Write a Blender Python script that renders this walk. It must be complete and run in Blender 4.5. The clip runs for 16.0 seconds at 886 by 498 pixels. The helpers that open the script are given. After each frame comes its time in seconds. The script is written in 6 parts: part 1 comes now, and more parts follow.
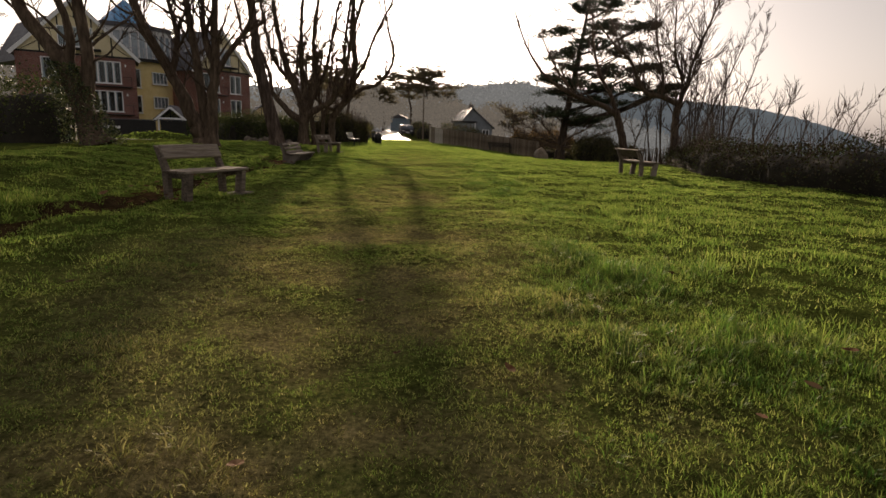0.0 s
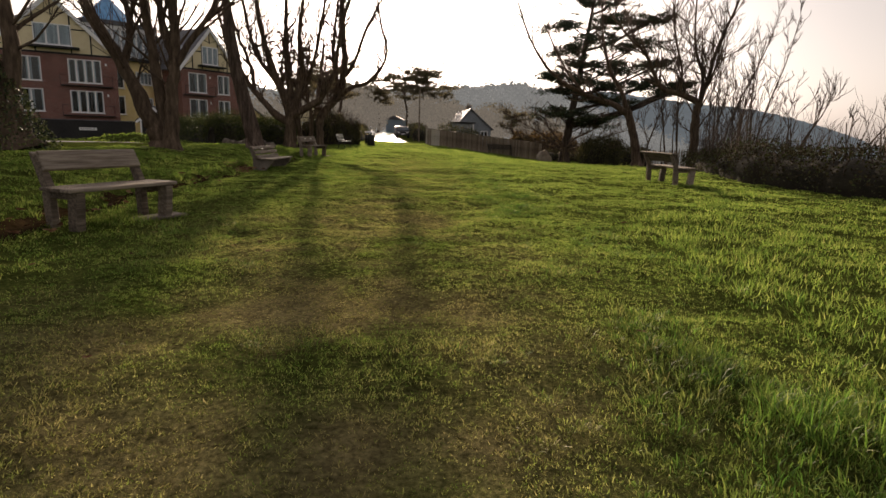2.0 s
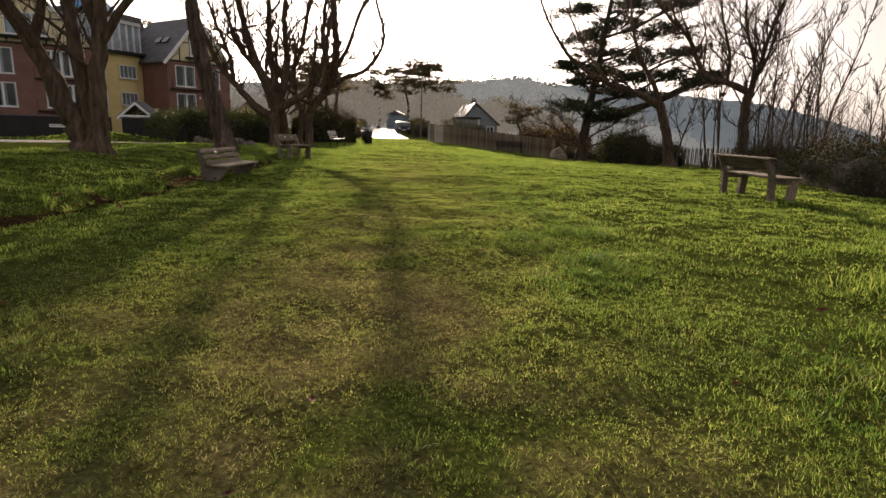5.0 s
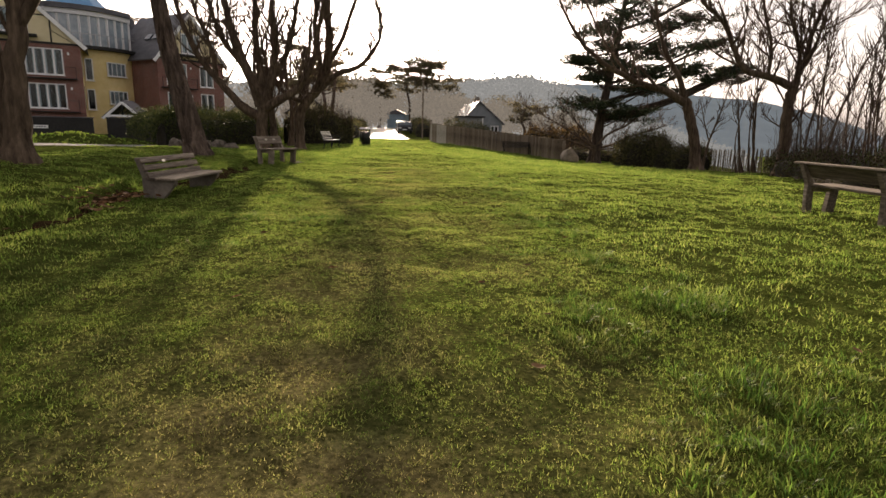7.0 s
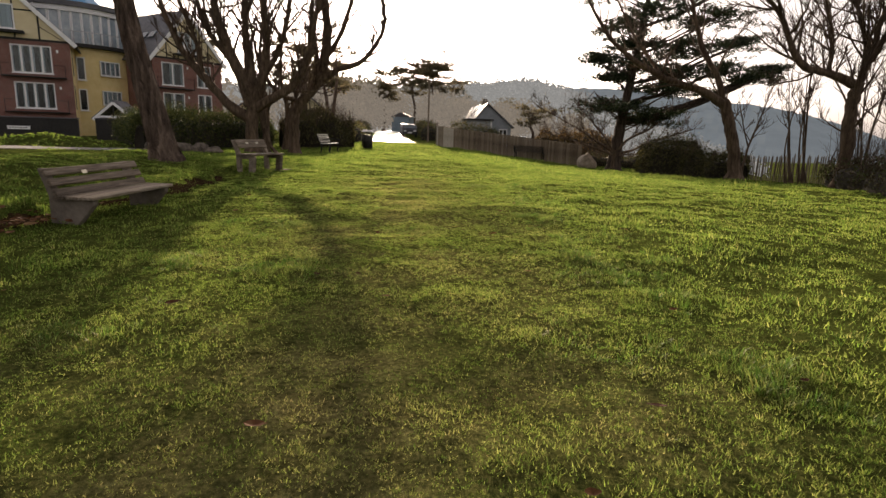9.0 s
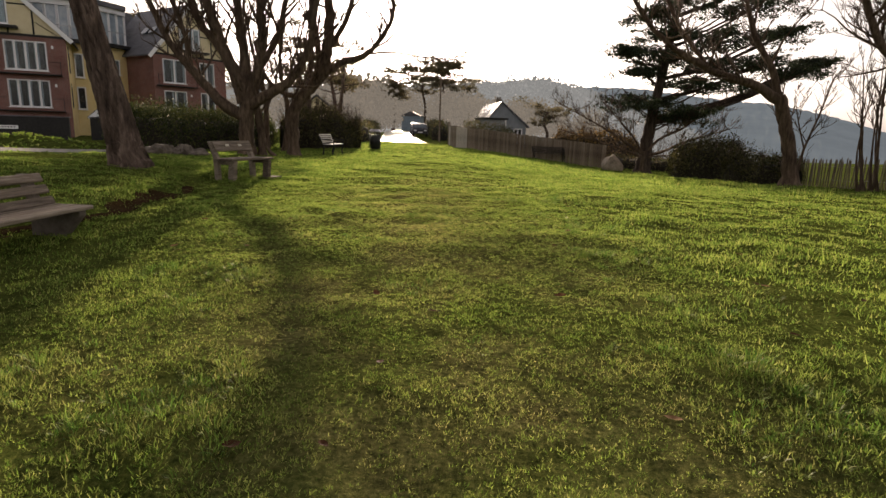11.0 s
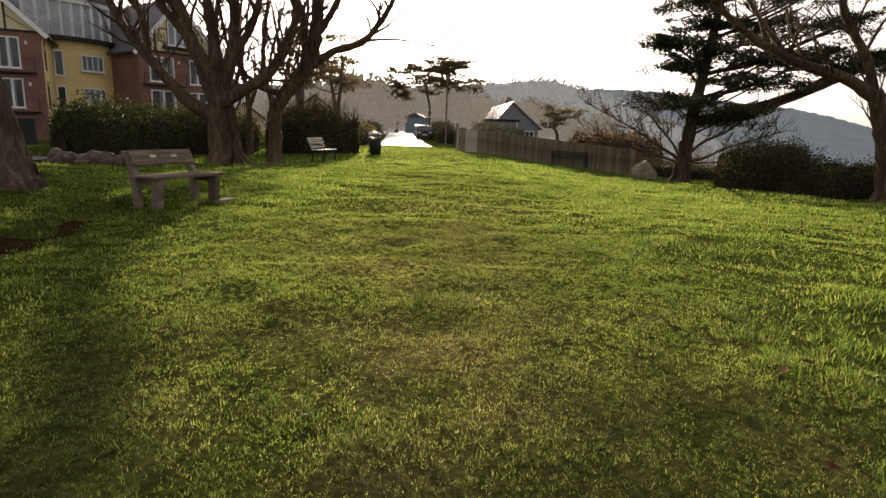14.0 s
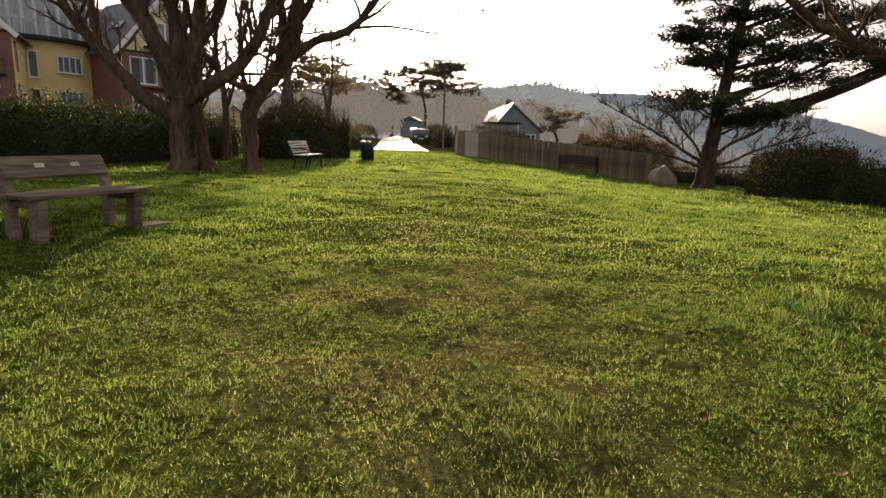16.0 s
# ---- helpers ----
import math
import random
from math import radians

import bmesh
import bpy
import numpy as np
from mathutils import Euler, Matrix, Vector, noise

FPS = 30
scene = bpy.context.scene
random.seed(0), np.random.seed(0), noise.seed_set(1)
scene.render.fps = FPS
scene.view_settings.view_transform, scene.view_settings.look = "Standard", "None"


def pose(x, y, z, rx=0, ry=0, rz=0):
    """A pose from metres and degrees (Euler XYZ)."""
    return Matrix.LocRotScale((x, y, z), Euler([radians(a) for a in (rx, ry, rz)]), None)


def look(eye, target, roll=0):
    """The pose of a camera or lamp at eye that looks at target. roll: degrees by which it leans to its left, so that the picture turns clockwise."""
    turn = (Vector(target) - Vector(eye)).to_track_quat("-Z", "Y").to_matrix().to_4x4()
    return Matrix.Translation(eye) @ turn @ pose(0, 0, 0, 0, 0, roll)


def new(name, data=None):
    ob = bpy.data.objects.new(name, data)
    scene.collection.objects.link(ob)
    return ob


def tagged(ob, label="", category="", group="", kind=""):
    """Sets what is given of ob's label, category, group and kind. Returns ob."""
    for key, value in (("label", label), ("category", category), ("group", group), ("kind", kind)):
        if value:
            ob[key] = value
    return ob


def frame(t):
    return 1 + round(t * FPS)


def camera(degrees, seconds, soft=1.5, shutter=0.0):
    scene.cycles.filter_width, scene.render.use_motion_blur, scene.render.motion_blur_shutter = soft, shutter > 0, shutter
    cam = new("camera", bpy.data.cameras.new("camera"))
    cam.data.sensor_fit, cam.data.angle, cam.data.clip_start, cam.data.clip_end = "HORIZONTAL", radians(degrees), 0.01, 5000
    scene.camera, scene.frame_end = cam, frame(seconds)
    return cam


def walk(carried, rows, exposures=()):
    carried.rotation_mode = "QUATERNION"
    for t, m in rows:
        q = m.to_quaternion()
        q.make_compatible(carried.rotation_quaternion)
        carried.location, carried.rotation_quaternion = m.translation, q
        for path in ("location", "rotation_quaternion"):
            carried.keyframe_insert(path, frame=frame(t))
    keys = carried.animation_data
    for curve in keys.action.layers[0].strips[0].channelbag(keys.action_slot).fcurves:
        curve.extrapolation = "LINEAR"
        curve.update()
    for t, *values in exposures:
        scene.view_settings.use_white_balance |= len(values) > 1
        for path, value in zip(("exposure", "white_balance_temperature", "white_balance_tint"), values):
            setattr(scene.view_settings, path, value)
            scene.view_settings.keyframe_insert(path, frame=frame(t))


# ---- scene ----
cam = camera(75.3, 16.0)
METRES, EYE, TILT, LEAN, TURN = 21.44, 1.2, 0.0, 0.0, 0.0
ROWS = [
    (0.0, 0.0, 0.0, 0.0, 0.4, -11.66, -1.93),
    (0.5, 0.0008, 0.0327, -0.0002, 0.19, -11.69, -1.82),
    (1.0, -0.0011, 0.0653, -0.0006, 0.08, -11.65, -1.76),
    (1.5, 0.0003, 0.0982, -0.0012, -0.02, -11.5, -1.76),
    (2.0, -0.0025, 0.1304, -0.0015, 0.06, -11.48, -1.79),
    (2.5, -0.0035, 0.1629, -0.0024, 0.19, -11.52, -1.85),
    (3.0, -0.0057, 0.1943, -0.0018, 0.32, -11.62, -1.8),
    (3.5, -0.0075, 0.2252, -0.0012, 0.34, -11.75, -1.79),
    (4.0, -0.008, 0.2567, -0.0007, 0.19, -11.81, -1.69),
    (6.5, -0.0134, 0.4102, 0.0018, 0.39, -12.07, -1.43),
    (7.0, -0.0148, 0.4429, 0.0022, 0.42, -12.02, -1.46),
    (7.5, -0.0192, 0.475, 0.0025, 0.55, -11.95, -1.5),
    (8.0, -0.019, 0.5071, 0.0025, 0.5, -11.79, -1.54),
    (8.5, -0.0232, 0.5376, 0.0021, 0.68, -11.82, -1.64),
    (9.0, -0.0241, 0.5685, 0.0006, 0.89, -11.7, -1.72),
    (11.5, -0.0413, 0.7204, 0.0005, 2.31, -11.8, -1.69),
    (12.0, -0.0466, 0.7506, 0.0012, 2.69, -11.72, -1.68),
    (12.5, -0.0498, 0.7814, 0.0014, 2.6, -11.68, -1.68),
    (13.0, -0.0535, 0.8125, 0.0014, 2.41, -11.7, -1.66),
    (13.5, -0.052, 0.844, 0.0016, 2.16, -11.67, -1.76),
    (14.0, -0.0543, 0.8733, 0.0016, 2.2, -11.61, -1.76),
    (14.5, -0.055, 0.904, 0.0011, 2.08, -11.37, -1.84),
    (15.0, -0.0612, 0.9341, 0.0002, 2.23, -11.21, -1.85),
    (15.5, -0.0646, 0.9648, -0.0016, 2.16, -11.21, -1.77),
    (16.0, -0.0669, 0.995, -0.0023, 1.73, -11.18, -1.54),
]
EXPO = [(0.0, 0.1, 7300, 20), (2.0, 0.36, 7300, 20), (4.0, 0.5, 7300, 20), (7.0, 0.82, 7300, 20), (12.0, 0.76, 7300, 20), (16.0, 0.82, 7300, 20)]
walk(cam, [(t, pose(0, 0, EYE, TILT, LEAN, TURN) @ pose(METRES * x, METRES * y, METRES * z, 90 + pitch, roll, yaw)) for t, x, y, z, yaw, pitch, roll in ROWS], EXPO)

# ---- light ----
SUN_EL, SUN_AZ = 12.8, -6.5          # degrees; azimuth from +y, right positive
world = bpy.data.worlds.new("sky_world")
scene.world = world
world.use_nodes = True
wn = world.node_tree
sky = wn.nodes.new("ShaderNodeTexSky")
sky.sky_type = 'NISHITA'
sky.sun_disc = False
sky.sun_elevation = math.radians(SUN_EL)
sky.sun_rotation = math.radians(SUN_AZ)
sky.dust_density = 3.0
sky.air_density = 1.0
sky.ozone_density = 1.0
veil = wn.nodes.new("ShaderNodeHueSaturation")      # thin cloud takes most of the blue out of the sky
veil.inputs["Saturation"].default_value = 0.3
wn.links.new(sky.outputs[0], veil.inputs["Color"])
cloud = wn.nodes.new("ShaderNodeMixRGB")            # and spreads an even white light
cloud.blend_type = 'ADD'
cloud.inputs[0].default_value = 1.0
cloud.inputs[2].default_value = (1.1, 1.1, 1.15, 1)
wn.links.new(veil.outputs[0], cloud.inputs[1])
wn.links.new(cloud.outputs[0], wn.nodes["Background"].inputs[0])
wn.nodes["Background"].inputs[1].default_value = 0.088
sun_data = bpy.data.lights.new("sun", 'SUN')
sun_data.energy = 5.0
sun_data.angle = math.radians(0.6)
sun_data.color = (1.0, 0.86, 0.66)
sun = new("sun", sun_data)
sd = Vector((math.sin(math.radians(SUN_AZ)) * math.cos(math.radians(SUN_EL)), math.cos(math.radians(SUN_AZ)) * math.cos(math.radians(SUN_EL)), math.sin(math.radians(SUN_EL))))
sun.matrix_world = look(sd * 60, (0, 0, 0))

# ---- materials ----
def mat(name, cols, scale=6.0, rough=0.8, bump=0.3, bscale=None, metallic=0.0, island=0.0, random=0.0, translucent=0.0, stretch=(1, 1, 1), large=0.25, wear=None, spec=0.3, glow=None, deep=0.02):
    """A surface whose colour runs through cols by fine noise, varied by coarse noise, with relief."""
    m = bpy.data.materials.new(name)
    m.use_nodes = True
    nt = m.node_tree
    N, L = nt.nodes, nt.links
    bsdf = N["Principled BSDF"]
    tc = N.new("ShaderNodeTexCoord")
    mp = N.new("ShaderNodeMapping")
    mp.inputs["Scale"].default_value = stretch
    L.new(tc.outputs["Object"], mp.inputs[0])
    n1 = N.new("ShaderNodeTexNoise")
    n1.inputs["Scale"].default_value = scale
    n1.inputs["Detail"].default_value = 8
    n1.inputs["Roughness"].default_value = 0.65
    L.new(mp.outputs[0], n1.inputs["Vector"])
    ramp = N.new("ShaderNodeValToRGB")
    ramp.color_ramp.elements[0].position = 0.3
    ramp.color_ramp.elements[1].position = 0.7
    ramp.color_ramp.elements[0].color = (*cols[0], 1)
    ramp.color_ramp.elements[1].color = (*cols[-1], 1)
    for i, c in enumerate(cols[1:-1]):
        e = ramp.color_ramp.elements.new(0.3 + 0.4 * (i + 1) / (len(cols) - 1))
        e.color = (*c, 1)
    fac = n1.outputs["Fac"]
    if island or random:
        src = N.new("ShaderNodeNewGeometry").outputs["Random Per Island"] if island else N.new("ShaderNodeObjectInfo").outputs["Random"]
        k = island or random
        mx = N.new("ShaderNodeMath")
        mx.operation = 'MULTIPLY_ADD'
        L.new(src, mx.inputs[0])
        mx.inputs[1].default_value = k
        off = N.new("ShaderNodeMath")
        off.operation = 'SUBTRACT'
        L.new(fac, off.inputs[0])
        off.inputs[1].default_value = k / 2
        L.new(off.outputs[0], mx.inputs[2])
        fac = mx.outputs[0]
    L.new(fac, ramp.inputs[0])
    col = ramp.outputs[0]
    if wear:
        at = N.new("ShaderNodeAttribute")
        at.attribute_name = "wear"
        wr = N.new("ShaderNodeValToRGB")
        wr.color_ramp.elements[0].position = 0.3
        wr.color_ramp.elements[1].position = 0.7
        wr.color_ramp.elements[0].color = (*wear[0], 1)
        wr.color_ramp.elements[1].color = (*wear[1], 1)
        L.new(fac, wr.inputs[0])
        mw = N.new("ShaderNodeMixRGB")
        L.new(at.outputs["Fac"], mw.inputs[0])
        L.new(col, mw.inputs[1])
        L.new(wr.outputs[0], mw.inputs[2])
        col = mw.outputs[0]
    if large:
        n2 = N.new("ShaderNodeTexNoise")
        n2.inputs["Scale"].default_value = scale * 0.13
        n2.inputs["Detail"].default_value = 3
        L.new(mp.outputs[0], n2.inputs["Vector"])
        mr = N.new("ShaderNodeMapRange")
        mr.inputs["From Min"].default_value = 0.3
        mr.inputs["From Max"].default_value = 0.7
        mr.inputs["To Min"].default_value = 1 - large
        mr.inputs["To Max"].default_value = 1 + large
        L.new(n2.outputs["Fac"], mr.inputs["Value"])
        hs = N.new("ShaderNodeHueSaturation")
        L.new(mr.outputs[0], hs.inputs["Value"])
        L.new(col, hs.inputs["Color"])
        col = hs.outputs[0]
    L.new(col, bsdf.inputs["Base Color"])
    bsdf.inputs["Roughness"].default_value = rough
    bsdf.inputs["Metallic"].default_value = metallic
    bsdf.inputs["Specular IOR Level"].default_value = spec
    # haze before far things, put into the surface as emission
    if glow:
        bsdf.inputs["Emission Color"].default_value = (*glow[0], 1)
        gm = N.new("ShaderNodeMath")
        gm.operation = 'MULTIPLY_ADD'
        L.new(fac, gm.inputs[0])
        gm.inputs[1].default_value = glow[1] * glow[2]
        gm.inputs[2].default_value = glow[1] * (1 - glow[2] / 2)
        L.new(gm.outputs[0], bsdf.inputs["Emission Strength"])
    if bump:
        nb = N.new("ShaderNodeTexNoise")
        nb.inputs["Scale"].default_value = bscale or scale * 3
        nb.inputs["Detail"].default_value = 6
        L.new(mp.outputs[0], nb.inputs["Vector"])
        bp = N.new("ShaderNodeBump")
        bp.inputs["Strength"].default_value = bump
        bp.inputs["Distance"].default_value = deep
        L.new(nb.outputs["Fac"], bp.inputs["Height"])
        L.new(bp.outputs[0], bsdf.inputs["Normal"])
    if translucent:
        tr = N.new("ShaderNodeBsdfTranslucent")
        L.new(col, tr.inputs["Color"])
        mix = N.new("ShaderNodeMixShader")
        mix.inputs[0].default_value = translucent
        L.new(bsdf.outputs[0], mix.inputs[1])
        L.new(tr.outputs[0], mix.inputs[2])
        L.new(mix.outputs[0], N["Material Output"].inputs["Surface"])
    return m


def brick_mat(name, c1, c2, mortar, w=0.225, h=0.075):
    m = mat(name, [c1, c2], 3, 0.85, 0.25, 60)
    N, L = m.node_tree.nodes, m.node_tree.links
    b = N.new("ShaderNodeTexBrick")
    b.inputs["Scale"].default_value = 1.0
    b.inputs["Brick Width"].default_value = w
    b.inputs["Row Height"].default_value = h
    b.inputs["Mortar Size"].default_value = 0.008
    b.inputs["Color1"].default_value = (*c1, 1)
    b.inputs["Color2"].default_value = (*c2, 1)
    b.inputs["Mortar"].default_value = (*mortar, 1)
    tc = N.new("ShaderNodeTexCoord")
    sp = N.new("ShaderNodeSeparateXYZ")
    cb = N.new("ShaderNodeCombineXYZ")
    L.new(tc.outputs["Object"], sp.inputs[0])
    ad = N.new("ShaderNodeMath")
    L.new(sp.outputs[0], ad.inputs[0])
    L.new(sp.outputs[1], ad.inputs[1])
    L.new(ad.outputs[0], cb.inputs[0])
    L.new(sp.outputs[2], cb.inputs[1])
    L.new(cb.outputs[0], b.inputs["Vector"])
    mixn = N.new("ShaderNodeMixRGB")
    mixn.blend_type = 'MULTIPLY'
    mixn.inputs[0].default_value = 0.5
    ns = N.new("ShaderNodeTexNoise")
    ns.inputs["Scale"].default_value = 0.8
    L.new(tc.outputs["Object"], ns.inputs["Vector"])
    L.new(b.outputs["Color"], mixn.inputs[1])
    L.new(ns.outputs["Fac"], mixn.inputs[2])
    L.new(mixn.outputs[0], N["Principled BSDF"].inputs["Base Color"])
    return m


GRASS = mat("grass_blade", [(0.080, 0.150, 0.026), (0.155, 0.255, 0.042), (0.27, 0.365, 0.070)], 1.3, 0.7, 0, island=0.5, translucent=0.68, large=0.2, wear=[(0.19, 0.17, 0.05), (0.52, 0.44, 0.19)], spec=0.04)
GRASSLUSH = mat("lush_grass_blade", [(0.048, 0.115, 0.020), (0.095, 0.20, 0.030), (0.18, 0.30, 0.050)], 1.3, 0.5, 0, island=0.5, translucent=0.52, large=0.2, wear=[(0.15, 0.14, 0.036), (0.42, 0.36, 0.14)], spec=0.12)
TURF = mat("turf", [(0.026, 0.040, 0.010), (0.062, 0.082, 0.018), (0.13, 0.145, 0.038)], 34, 0.95, 1.0, 130, large=0.3, wear=[(0.055, 0.048, 0.020), (0.29, 0.245, 0.12)], spec=0.0, deep=0.03)
SOIL = mat("bare_soil", [(0.018, 0.012, 0.006), (0.055, 0.036, 0.018)], 14, 0.95, 1.0, spec=0.0)
BARK = mat("bark_grey_brown", [(0.042, 0.028, 0.019), (0.10, 0.07, 0.047), (0.18, 0.13, 0.09)], 10, 0.9, 1.0, 14, stretch=(1, 1, 0.25), spec=0.15, deep=0.05)
PINEBARK = mat("bark_pine", [(0.03, 0.022, 0.018), (0.12, 0.085, 0.065), (0.25, 0.185, 0.145)], 9, 0.9, 1.0, 9, stretch=(1, 1, 0.16), spec=0.15, deep=0.12)
DARKBARK = mat("bark_cypress", [(0.025, 0.018, 0.014), (0.06, 0.045, 0.034), (0.10, 0.075, 0.058)], 9, 0.9, 1.0, 12, stretch=(1, 1, 0.2), spec=0.1, deep=0.06)
TWIG = mat("twig_bark", [(0.05, 0.035, 0.028), (0.12, 0.085, 0.06)], 8, 0.85, 0.2, spec=0.2)
NEEDLE = mat("cypress_foliage", [(0.012, 0.022, 0.01), (0.028, 0.045, 0.018), (0.05, 0.06, 0.026)], 2.0, 0.7, 0, island=0.5, translucent=0.15)
LEAFHEDGE = mat("hedge_leaf_green", [(0.024, 0.036, 0.013), (0.048, 0.064, 0.020), (0.10, 0.11, 0.034)], 2.0, 0.6, 0, island=0.6, translucent=0.24, spec=0.08)
LEAFBROWN = mat("hedge_leaf_brown", [(0.035, 0.028, 0.016), (0.07, 0.055, 0.028), (0.07, 0.085, 0.03)], 1.5, 0.75, 0, island=0.6, translucent=0.22, spec=0.12)
LEAFDARK = mat("evergreen_leaf_dark", [(0.040, 0.042, 0.018), (0.075, 0.072, 0.030), (0.12, 0.11, 0.045)], 1.2, 0.6, 0, island=0.6, translucent=0.3, spec=0.1)
LEAFIVY = mat("ivy_leaf", [(0.02, 0.035, 0.012), (0.05, 0.075, 0.02), (0.16, 0.17, 0.06)], 2.0, 0.4, 0, island=0.7, translucent=0.2)
LEAFPALE = mat("far_shrub_leaf", [(0.05, 0.06, 0.025), (0.10, 0.11, 0.04), (0.17, 0.13, 0.05)], 1.0, 0.6, 0, island=0.6, translucent=0.3)
# near-black colour for the shade inside hedges and in unlit rooms
INNER_SHADE = mat("inner_shade", [(0.018, 0.015, 0.01), (0.035, 0.03, 0.018)], 6, 0.95, 0.8)
WOOD = mat("weathered_wood", [(0.075, 0.056, 0.040), (0.165, 0.128, 0.094), (0.29, 0.24, 0.185)], 5, 0.75, 0.5, 30, stretch=(0.5, 6, 6), random=0.3)
WOODV = mat("weathered_fence_wood", [(0.11, 0.08, 0.055), (0.21, 0.165, 0.12), (0.32, 0.265, 0.205)], 5, 0.8, 0.6, 30, stretch=(5, 5, 0.5), random=0.22)
WOODPALE = mat("pale_fence_wood", [(0.36, 0.33, 0.28), (0.5, 0.46, 0.4), (0.58, 0.54, 0.48)], 5, 0.8, 0.4, 30, stretch=(5, 5, 0.5), random=0.1)
WOODDK = mat("dark_wood", [(0.03, 0.025, 0.02), (0.07, 0.055, 0.045)], 6, 0.7, 0.4, stretch=(0.5, 5, 5))
PALESLAT = mat("pale_slat_wood", [(0.42, 0.40, 0.36), (0.6, 0.58, 0.53)], 6, 0.5, 0.2, stretch=(0.5, 5, 5))
CAST = mat("black_cast_iron", [(0.012, 0.012, 0.013), (0.03, 0.03, 0.03)], 20, 0.45, 0.15, metallic=0.4)
CONC = mat("bench_concrete", [(0.10, 0.082, 0.064), (0.19, 0.16, 0.13)], 10, 0.9, 0.5)
PLAQUE = mat("brass_plaque", [(0.5, 0.46, 0.36), (0.65, 0.6, 0.48)], 12, 0.35, 0.05, metallic=0.6)
RUBBLE = mat("dark_rubble", [(0.06, 0.05, 0.04), (0.14, 0.115, 0.09), (0.2, 0.17, 0.14)], 6, 0.9, 0.8)
STONE = mat("stone", [(0.2, 0.165, 0.125), (0.33, 0.28, 0.22), (0.42, 0.37, 0.30)], 5, 0.9, 0.8)
ROADM = mat("road_asphalt", [(0.045, 0.045, 0.046), (0.075, 0.074, 0.072)], 30, 0.34, 0.25, 150, spec=0.6)
DRIVEM = mat("drive_tarmac", [(0.13, 0.125, 0.12), (0.2, 0.195, 0.185)], 25, 0.8, 0.3, 120)
BRICK = brick_mat("red_brick", (0.25, 0.095, 0.075), (0.33, 0.135, 0.105), (0.34, 0.28, 0.24))
YELLOW = mat("yellow_render", [(0.72, 0.56, 0.25), (0.78, 0.62, 0.30), (0.82, 0.67, 0.36)], 1.5, 0.85, 0.15, 40, large=0.1)
CREAM = mat("cream_render", [(0.72, 0.61, 0.37), (0.80, 0.70, 0.46)], 1.5, 0.85, 0.15, 40, large=0.1)
BLACKP = mat("black_timber", [(0.012, 0.011, 0.01), (0.03, 0.028, 0.026)], 8, 0.6, 0.2)
WHITEP = mat("white_paint", [(0.78, 0.78, 0.77), (0.86, 0.86, 0.85)], 5, 0.45, 0.05, large=0.05)
SLATE = mat("roof_slate", [(0.06, 0.062, 0.07), (0.11, 0.11, 0.12), (0.15, 0.145, 0.15)], 3, 0.55, 0.5, 9, stretch=(2, 2, 6))
RUSSET = mat("russet_shrub_leaf", [(0.06, 0.045, 0.02), (0.14, 0.09, 0.035), (0.24, 0.15, 0.055)], 1.0, 0.7, 0, island=0.6, translucent=0.3, spec=0.1)
# glossy, paler roof colour with the sunlight on one slope painted in
SUNLITROOF = mat("sunlit_roof", [(0.22, 0.22, 0.22), (0.36, 0.35, 0.34)], 3, 0.22, 0.3, 9, spec=0.9)
GREYWALL = mat("grey_render", [(0.19, 0.21, 0.23), (0.28, 0.30, 0.32)], 2, 0.85, 0.15, large=0.1)
BLUEP = mat("faded_blue_paint", [(0.22, 0.31, 0.38), (0.30, 0.39, 0.46)], 3, 0.6, 0.1, large=0.12)
GLASS = mat("window_glass", [(0.03, 0.045, 0.055), (0.06, 0.085, 0.10)], 1.2, 0.06, 0, spec=0.9)
BLUEGLASS = mat("blue_roof_glass", [(0.06, 0.22, 0.42), (0.12, 0.34, 0.58)], 1.2, 0.12, 0, spec=0.8)
CURTAIN = mat("net_curtain", [(0.66, 0.68, 0.70), (0.82, 0.83, 0.84)], 4, 0.9, 0, stretch=(6, 6, 0.4))
CARDK = mat("car_paint_dark", [(0.03, 0.03, 0.035), (0.05, 0.05, 0.055)], 2, 0.2, 0, spec=0.7)
CARLT = mat("car_paint_silver", [(0.4, 0.41, 0.42), (0.5, 0.5, 0.52)], 2, 0.25, 0, spec=0.7, metallic=0.3)
RUBBER = mat("rubber", [(0.012, 0.012, 0.012), (0.025, 0.025, 0.025)], 20, 0.8, 0.2)
LAMPG = mat("headlamp_glass", [(0.6, 0.6, 0.62), (0.8, 0.8, 0.8)], 5, 0.1, 0, spec=0.9)
BINM = mat("bin_plastic", [(0.015, 0.017, 0.015), (0.035, 0.037, 0.033)], 12, 0.5, 0.1)
STEEL = mat("galvanised_steel", [(0.28, 0.29, 0.30), (0.42, 0.43, 0.44)], 9, 0.45, 0.1, metallic=0.7)
DEADLEAF = mat("dead_leaf", [(0.06, 0.026, 0.012), (0.13, 0.06, 0.027), (0.2, 0.12, 0.06)], 12, 0.8, 0.2, random=0.6, translucent=0.15, spec=0.08)
# the next four carry the haze of distance as a pale glow
HILLW = mat("wooded_hill_haze_glow", [(0.05, 0.055, 0.042), (0.08, 0.08, 0.062), (0.11, 0.105, 0.08)], 0.12, 0.95, 0.3, 0.5, glow=((0.52, 0.58, 0.60), 0.25, 0.3))
HILLG = mat("far_hillside_haze_glow", [(0.05, 0.062, 0.06), (0.075, 0.09, 0.085)], 0.02, 0.95, 0, 0.2, glow=((0.46, 0.58, 0.68), 0.15, 0.3), spec=0.0)
